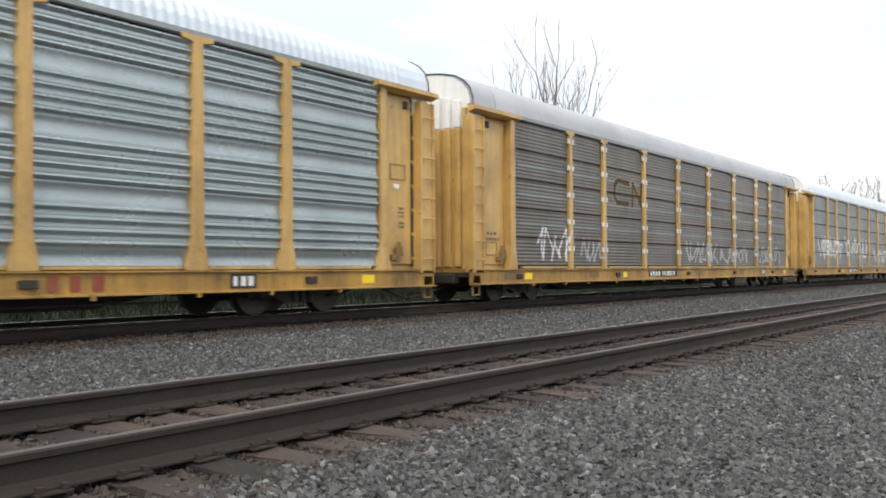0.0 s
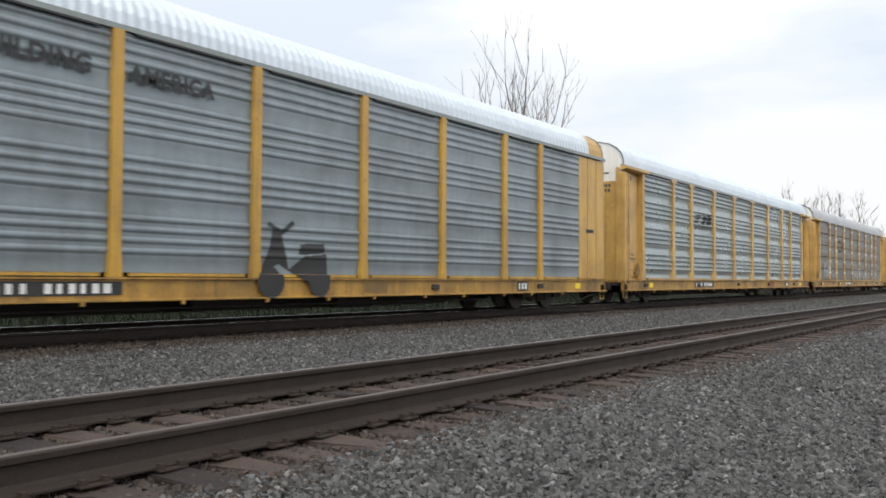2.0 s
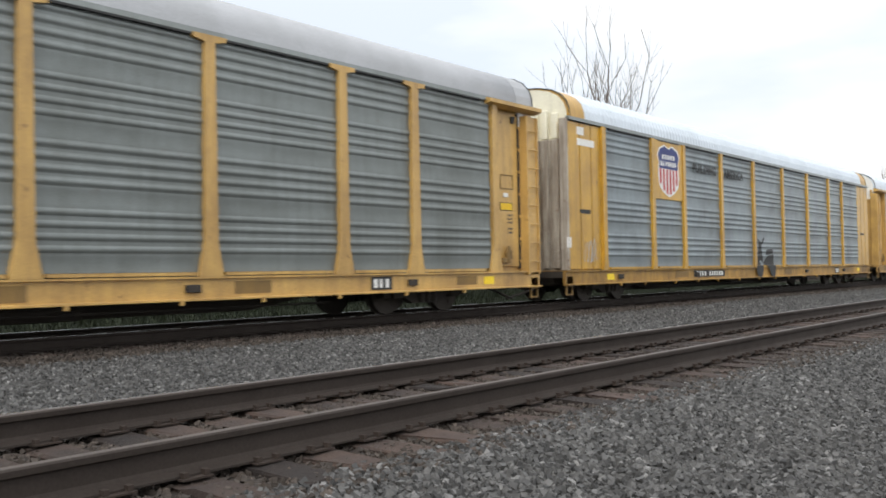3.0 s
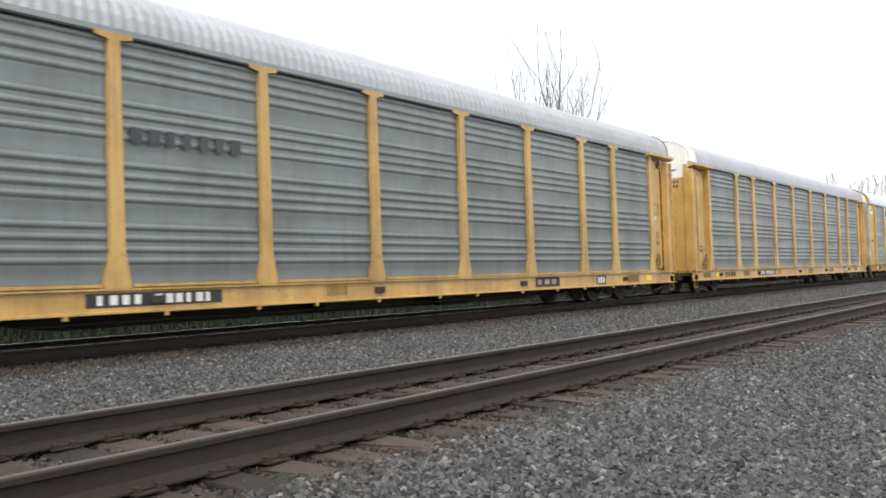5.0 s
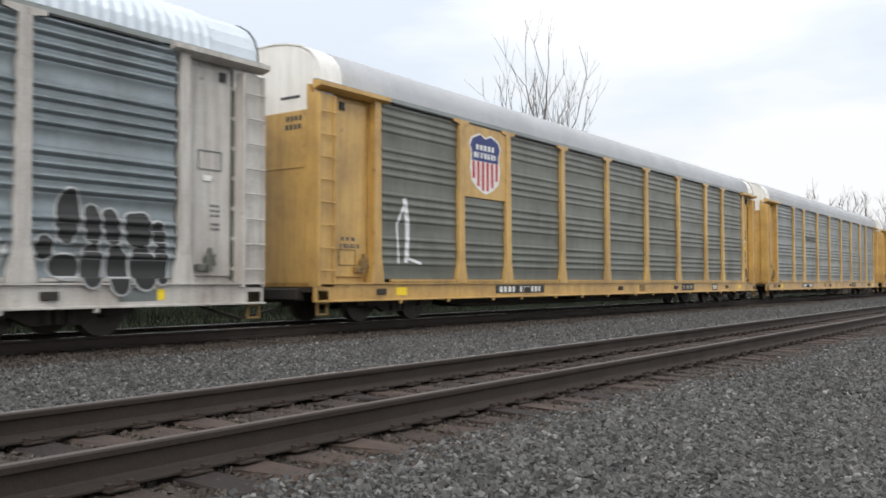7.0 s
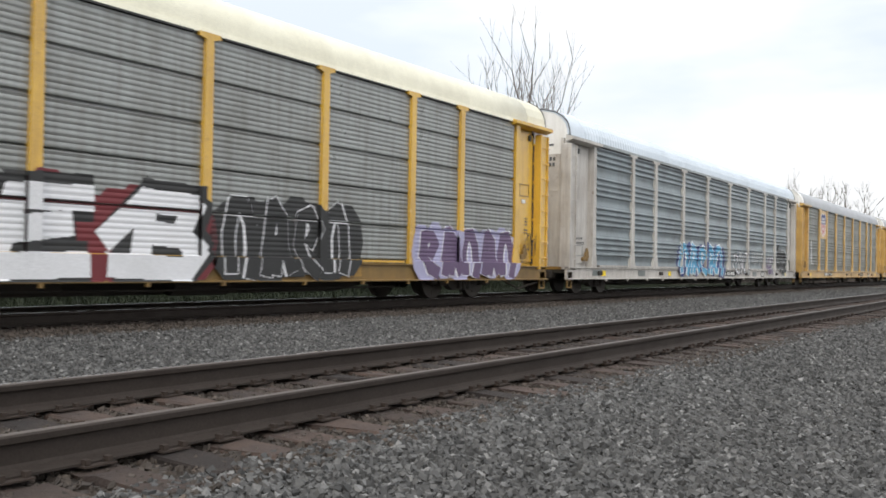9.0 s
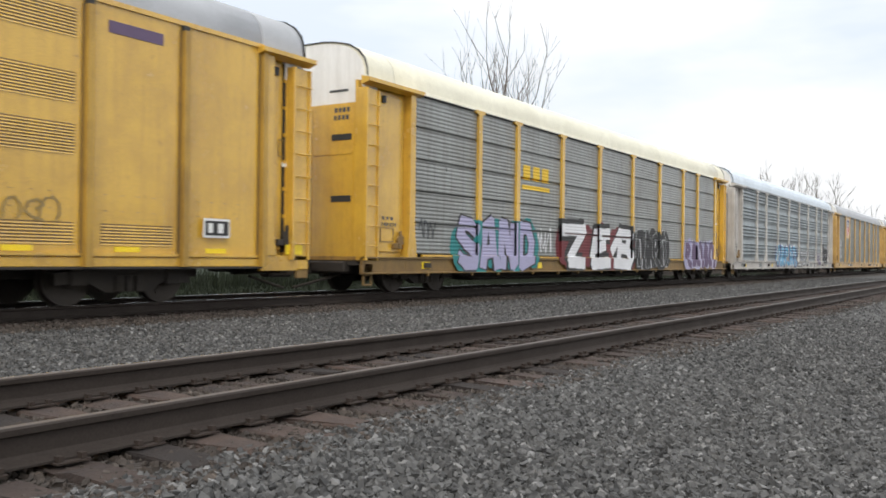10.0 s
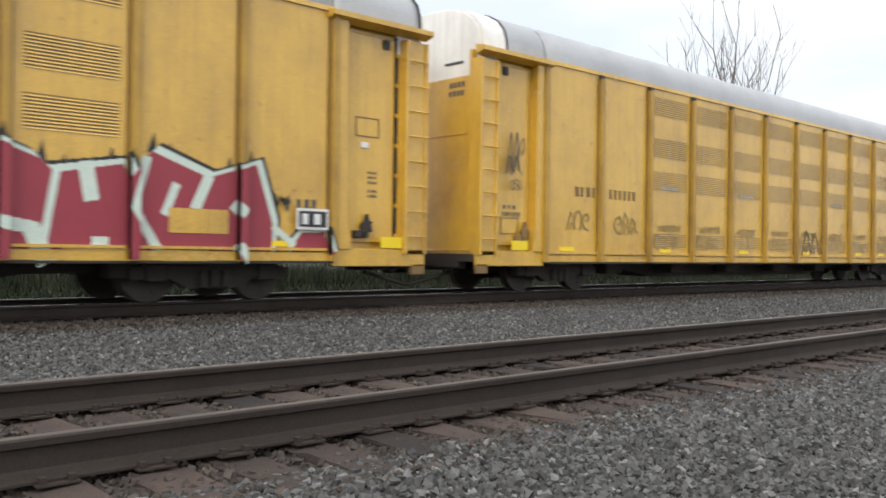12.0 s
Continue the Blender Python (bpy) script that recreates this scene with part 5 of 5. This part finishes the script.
def articulated(slot, right, wide_r, middle, left, wide_l, pitch, label):
    car = tagged(new("articulated_autorack_car"), label, "autorack car", "autorack cars of the train")
    st = dict(frame=GOLD, end=GOLD, cap=WHITE, frame_dark=GOLD_DARK, gear=UNDER)
    b = right - wide_r
    n = int((b - middle - 0.9) / pitch)
    yellow_unit(car, [middle + 0.40] + [b - pitch * k for k in range(n, -1, -1)], 1, 2)
    a = left + wide_l
    n = int((middle - 0.9 - a) / pitch)
    yellow_unit(car, [a + pitch * k for k in range(n + 1)] + [middle - 0.40], 2, 1)
    bm = bmesh.new()
    rings = []
    for k in range(17):
        s, t = (0.965, 0.985) if k % 2 else (0.995, 0.999)
        rings.append([bm.verts.new((middle - 0.40 + k * 0.05, y * s, z * t)) for y, z in [(-1.47, 0.7)] + ROOF + [(1.47, 0.7)]])
    for p, q in zip(rings, rings[1:]):
        for k in range(len(p)):
            m = (k + 1) % len(p)
            bm.faces.new((p[k], q[k], q[m], p[m]))
    bmesh.ops.recalc_face_normals(bm, faces=bm.faces[:])
    part("bellows", bm, BELLOWS, car, "black folded bellows between the two bodies")
    for x0, x1, is_left in ((left, left + wide_l, True), (right - wide_r, right, False)):
        side_end(car, x0, x1, is_left, st)
        part("roof", roof_sheet(x0 + (0.75 if is_left else 0), x1 - (0 if is_left else 0.16), False), ROOF_GREY, car, "grey roof end", smooth=True)
        if is_left:
            part("roof_end", roof_sheet(x0 + 0.16, x0 + 0.747, False), WHITE, car, "white painted roof end", smooth=True)
        for u in (x0 + 0.74 if is_left else x1 - 0.17,):
            lip = [(y * 1.012, z + 0.02) for y, z in ROOF] + [(y * 0.995, z - 0.01) for y, z in ROOF[::-1]]
            part("roof_lip", prism(bmesh.new(), lip, u, u + 0.03), BLACK, car, "dark lip along the roof end")
        part("side_sill", boxed(x0, x1, -HALF - 0.02, -HALF + 0.05, 0.52, 0.80, bevel=0.008), GOLD, car)
        part("deck", boxed(x0, x1, -HALF + 0.06, HALF - 0.05, 0.60, 0.74), UNDER, car)
        part("reflector", boxed((x0 + x1) / 2, (x0 + x1) / 2 + 0.45, -HALF - 0.03, -HALF - 0.02, 0.82, 1.0), REFLECT, car, "yellow reflective sheet")
        bm = bmesh.new()
        u = x0 if is_left else x1 - 0.3
        block(bm, u, u + 0.30, -HALF - 0.02, -HALF + 0.05, 0.38, 0.56, bevel=0.01)
        part("step", bm, GOLD_DARK, car, "corner foot step")
    end_face(car, left, True, st)
    end_face(car, right, False, st)
    coupler(car, left + 0.5, left - 0.65)
    coupler(car, right - 0.5, right + 0.55)
    nx = right - 2.6
    part("notice_border", boxed(nx - 0.04, nx + 0.54, -HALF - 0.078, -HALF - 0.07, 1.08, 1.40), PURE_WHITE, car, "white edge of the notice")
    part("notice", boxed(nx, nx + 0.5, -HALF - 0.085, -HALF - 0.078, 1.12, 1.36), BLACK, car, "small black notice")
    bars(car, nx + 0.04, nx + 0.46, 1.16, 1.32, 2, -HALF - 0.086, random.Random(3), PURE_WHITE)
    wheels = truck(car, right - 3.75) + truck(car, middle - 1.4) + truck(car, left + 2.8)
    CARS.append((car, slot * PITCH, wheels))
    return car


c = articulated(-7, 27.85, 1.25, 7.32, -13.80, 1.85, 1.772, "golden yellow articulated autorack car with vents and black bellows")
for k in range(7):
    tag(c, 60 + k, 9.3 + k * 1.772, 0.80, 1.35, 0.50, FADED if k % 3 else INK, 0.045)
    part("pale_patch", painted([[(9.65 + k * 1.772, 0.61), (10.7 + k * 1.772, 0.61), (10.7 + k * 1.772, 0.73), (9.65 + k * 1.772, 0.73)]], flat_side, 0.030), OCHRE, c, "stained patch on the lower rail")
for k in range(9):
    tag(c, 80 + k, -8.2 + k * 1.772, 0.90, 1.0, 0.34 + 0.05 * (k % 3), FADED, 0.03)
    tag(c, 180 + k, -8.0 + k * 1.772, 1.30, 0.9, 0.16, FADED, 0.02)
for k in (0, 2, 5, 9):
    barmark(c, -7.9 + k * 1.772, 2.24, 0.7, 0.07, 7, 0.016, GHOST, "small white chalk marks", 40 + k)
tag(c, 66, 19.7, 1.25, 1.2, 0.45, FADED)
tag(c, 67, 21.8, 1.25, 0.8, 0.35, FADED)
tag(c, 68, -0.9, 0.80, 1.5, 0.70, INK, 0.045)
tag(c, 69, -13.05, 2.25, 0.45, 0.75, BLACK, 0.035)
tag(c, 169, -12.95, 1.95, 0.35, 0.25, BLACK, 0.02)
tag(c, 74, -11.25, 1.25, 0.7, 0.45, FADED)
tag(c, 75, -9.7, 1.2, 0.8, 0.45, FADED)
barmark(c, -11.0, 1.93, 0.75, 0.2, 4, 0.003, GOLD_DARK, "dark brown reporting marks", 15)
barmark(c, -9.85, 1.93, 1.0, 0.2, 6, 0.003, GOLD_DARK, "dark brown reporting marks", 16)
part("purple_strip", boxed(23.4, 24.4, -HALF - 0.01, -HALF, 4.08, 4.26), PLUM, c, "dark purple strip under the eave")

c = articulated(-8, 13.35, 1.95, -7.0, -28.0, 1.95, 1.60, "golden yellow articulated autorack car with crimson graffiti")
AM_POSTS = [11.4 - 1.60 * k for k in range(5)]
SHIFT = -1.40
crest = [(6.2, 2.1), (6.9, 2.3), (7.3, 1.95), (7.95, 2.02), (8.43, 1.85), (8.6, 1.69), (9.46, 1.86), (9.54, 1.70), (9.86, 2.06), (10.68, 1.76), (11.45, 2.0), (11.74, 1.12), (11.70, 0.62), (6.2, 0.62)]
crest = [(p + SHIFT, q) for p, q in crest]
def grown(o, d):
    mx, mz = sum(p for p, _ in o) / len(o), sum(q for _, q in o) / len(o)
    return [(p + (d if p > mx else -d), q + d if q > 0.7 else q) for p, q in o]
blob = [(12.05, 0.80), (12.25, 1.03), (12.66, 1.05), (12.78, 0.72), (12.55, 0.60), (12.1, 0.62)]
blob = [(p + SHIFT, q) for p, q in blob]
spikes = []
for p, q in [(6.9, 2.42), (7.95, 2.1), (8.43, 1.92), (8.7, 1.78), (9.3, 1.92), (9.54, 1.92), (9.86, 2.16), (10.1, 2.05), (11.0, 1.92), (11.35, 2.04), (11.5, 1.95)]:
    spikes += [[(p + SHIFT - 0.075, q - 0.12), (p + SHIFT + 0.075, q - 0.12), (p + SHIFT + 0.02, q + 0.16)]]
wave = dict(posts=AM_POSTS, wide=0.06, proud=0.118)
part("graffiti_outline", painted([grown(crest, 0.13), grown(blob, 0.08)] + spikes, flat_side, 0.006, **wave), BLACK, c, "black sprayed edge")
part("graffiti_outline", painted([grown(crest, 0.085), grown(blob, 0.05)], flat_side, 0.010, **wave), MINT, c, "pale mint sprayed edge")
part("graffiti", painted([crest, blob], flat_side, 0.014, **wave), ROSE, c, "crimson sprayed graffiti with pale edges")
flash = stroke([(8.62, 1.72), (8.45, 0.70)], 0.10) + stroke([(9.78, 1.95), (9.60, 1.3), (10.0, 0.68)], 0.13) + stroke([(10.20, 1.62), (10.05, 1.25)], 0.12) + stroke([(10.68, 1.75), (10.50, 1.35)], 0.16) + stroke([(8.98, 1.80), (9.05, 1.42)], 0.2) + stroke([(11.1, 1.38), (11.2, 1.30)], 0.16) + stroke([(7.6, 1.5), (7.75, 1.1), (8.35, 1.0)], 0.16) + stroke([(8.35, 0.95), (8.5, 0.62)], 0.22) + stroke([(11.15, 0.8), (11.3, 0.62)], 0.14) + stroke([(11.75, 1.1), (12.1, 0.85)], 0.10) + stroke([(9.1, 0.85), (9.25, 0.85)], 0.12)
part("graffiti_flash", painted([[(p + SHIFT, q) for p, q in o] for o in flash], flat_side, 0.018, **wave), MINT, c, "pale mint flashes")
part("clean_vent", painted([[(p + SHIFT, q) for p, q in o] for o in [[(10.1, 0.98), (11.0, 0.98), (11.0, 1.32), (10.1, 1.32)], [(8.7, 0.60), (9.6, 0.60), (9.6, 0.76), (8.7, 0.76)], [(10.0, 0.60), (10.7, 0.60), (10.7, 0.74), (10.0, 0.74)]]], flat_side, 0.022), GOLD, c, "unpainted yellow vent cover")
scribble(c, flat_side, 76, 10.35, 1.35, 0.25, 0.25, BLACK, 0.04, 3)
barmark(c, 10.75, 1.38, 0.4, 0.16, 3, 0.003, INK, "small dark stencil", 18)


# ---- trees ----
def tree(name, at, height, spread, seed, label, lean=0.0, levels=5, stems=3, twig=0.010, rise=0.3, leader=0.0):
    """A bare tree: a tapered trunk, limbs that fork upwards, fine twigs."""
    rng = random.Random(seed)
    th = tagged(new(name), label, "tree")
    th.location = at
    trunk, crown = bmesh.new(), bmesh.new()

    def grow(bm, p, way, length, r, level):
        steps = 3 if level < 3 else 2
        for i in range(steps):
            q = p + way * (length / steps)
            rod(bm, p, q, r, r * 0.84, n=8 if level < 2 else (5 if level < 3 else 3))
            p, r = q, r * 0.84
            way = (way + Vector((rng.uniform(-1, 1), rng.uniform(-1, 1), rng.uniform(0, 1.2))) * 0.13).normalized()
            if level >= 1 and level < levels and (i < steps - 1 or level > 2):
                side = Vector((rng.uniform(-1, 1), rng.uniform(-1, 1), rng.uniform(0.2, 1.0))).normalized()
                grow(crown, p, (way * 0.9 + side * spread * 1.3).normalized(), length * rng.uniform(0.45, 0.7), max(twig, r * 0.5), level + 1)
        if level < levels:
            for k in range(2):
                side = Vector((rng.uniform(-1, 1), rng.uniform(-1, 1), rng.uniform(0.0, 0.8))).normalized()
                grow(crown, p, (way * 1.0 + side * spread).normalized(), length * rng.uniform(0.6, 0.85), max(twig, r * 0.7), level + 1)

    base = height * rise
    rod(trunk, (0, 0, -0.3), (lean * base, 0, base), height * 0.017, height * 0.013, n=12)
    for k in range(stems):
        a = 2 * math.pi * k / stems + rng.uniform(-0.4, 0.4)
        grow(crown, Vector((lean * base, 0, base)), Vector((math.cos(a) * spread * 0.8, math.sin(a) * spread * 0.8, 1)).normalized(), height * 0.27, height * 0.0085, 1)
    if leader:
        grow(crown, Vector((lean * base, 0, base)), Vector((0, 0, 1)), height * leader, height * 0.011, 1)
    part("trunk", trunk, BARK, th)
    part("crown", crown, TWIG, th, "bare twigs and limbs")
    return th


def polar(az, r, z=-0.6):
    return (r * math.sin(radians(az)), r * math.cos(radians(az)), z)


tree("bare_tree", polar(60.7, 46), 12.2, 0.58, 11, "tall bare tree with upright limbs behind the train", stems=6, rise=0.36, levels=4, twig=0.010, leader=0.34)
tree("bare_tree", polar(56.6, 50), 10.6, 0.45, 9, "smaller bare tree behind the train", levels=4)
tree("bare_tree", polar(34, 40), 11.6, 0.55, 14, "bare tree whose top shows over the roofs")
for k, (az, r, hh) in enumerate(((77.6, 110, 12.5), (79.0, 115, 11.0), (80.2, 112, 12.5), (81.3, 118, 9.5), (82.4, 124, 8.5))):
    tree("bare_tree", polar(az, r), hh, 0.6, 20 + k, "distant bare tree beside the line", levels=4, twig=0.02)
for k, (az, r, hh) in enumerate(((72.9, 120, 12.0), (74.0, 124, 12.2))):
    tree("bare_tree", polar(az, r), hh, 0.5, 30 + k, "distant bare tree just over the roofs", levels=4, twig=0.03)


def thicket(name, x0, x1, y, height, n, seed, label, material, category):
    """A low tangle of thin stems and blades, one mesh."""
    rng = np.random.default_rng(seed)
    base = np.stack([rng.uniform(x0, x1, n), y + rng.uniform(-1.2, 1.2, n), np.full(n, -0.6)], 1)
    tip = base + np.stack([rng.normal(0, 0.25, n), rng.normal(0, 0.25, n), height * rng.uniform(0.3, 1.0, n)], 1)
    w = np.stack([rng.uniform(0.015, 0.05, n), rng.uniform(-0.02, 0.02, n), np.zeros(n)], 1) * (1.0 if height < 5 else height)
    v = np.stack([base - w, base + w, tip], 1).reshape(-1, 3)
    me = bpy.data.meshes.new(name)
    me.vertices.add(n * 3)
    me.vertices.foreach_set("co", v.reshape(-1))
    me.loops.add(n * 3)
    me.loops.foreach_set("vertex_index", np.arange(n * 3))
    me.polygons.add(n)
    me.polygons.foreach_set("loop_start", np.arange(n) * 3)
    me.update(calc_edges=True)
    me.shade_flat()
    me.materials.append(material)
    return tagged(new(name, me), label, category, kind="stuff")


thicket("grass", -4, 60, 17.3, 0.34, 26000, 1, "rough green grass behind the train", GRASS, "grass")
thicket("grass", -4, 90, 20.0, 0.5, 26000, 2, "rough green grass behind the train", GRASS, "grass")
thicket("weeds", -6, 60, 23.0, 1.1, 30000, 3, "dark green weeds beyond the grass", GRASS, "weeds")
thicket("brush", 40, 220, 27.0, 2.0, 16000, 4, "low brown brush beyond the grass", BARK, "brush")
thicket("brush", 98, 135, 21.0, 8.5, 5000, 5, "brown brush below the distant trees", BARK, "brush")


# ---- the train runs ----
def motions():
    times = [k / 2 for k in range(25)]
    gain = [(0, 0.29), (0.5, 0.25), (1, 0.12), (2, -0.15), (2.5, -0.17), (4.5, -0.28), (5, -0.22), (5.5, -0.13), (6, 0.02), (6.5, 0.10), (7, 0.28), (9, 0.10), (9.5, 0.26), (10, 0.44), (10.5, 0.72), (11, 0.91), (11.5, 1.08), (12, 1.38)]
    lead = lambda t: float(np.interp(t, [g[0] for g in gain], [g[1] for g in gain]))
    spin = SPEED / 0.42
    turns = [k / FPS for k in range(int(12 * FPS) + 1)]
    for car, at, wheels in CARS:
        walk(car, [(t, pose(START + SPEED * t + lead(t) + at, AXIS, 0)) for t in times])
        for wheel, u in wheels:
            walk(wheel, [(t, pose(u, 0, 0.42, 0, math.degrees(spin * t) % 360, 0)) for t in turns])


motions()
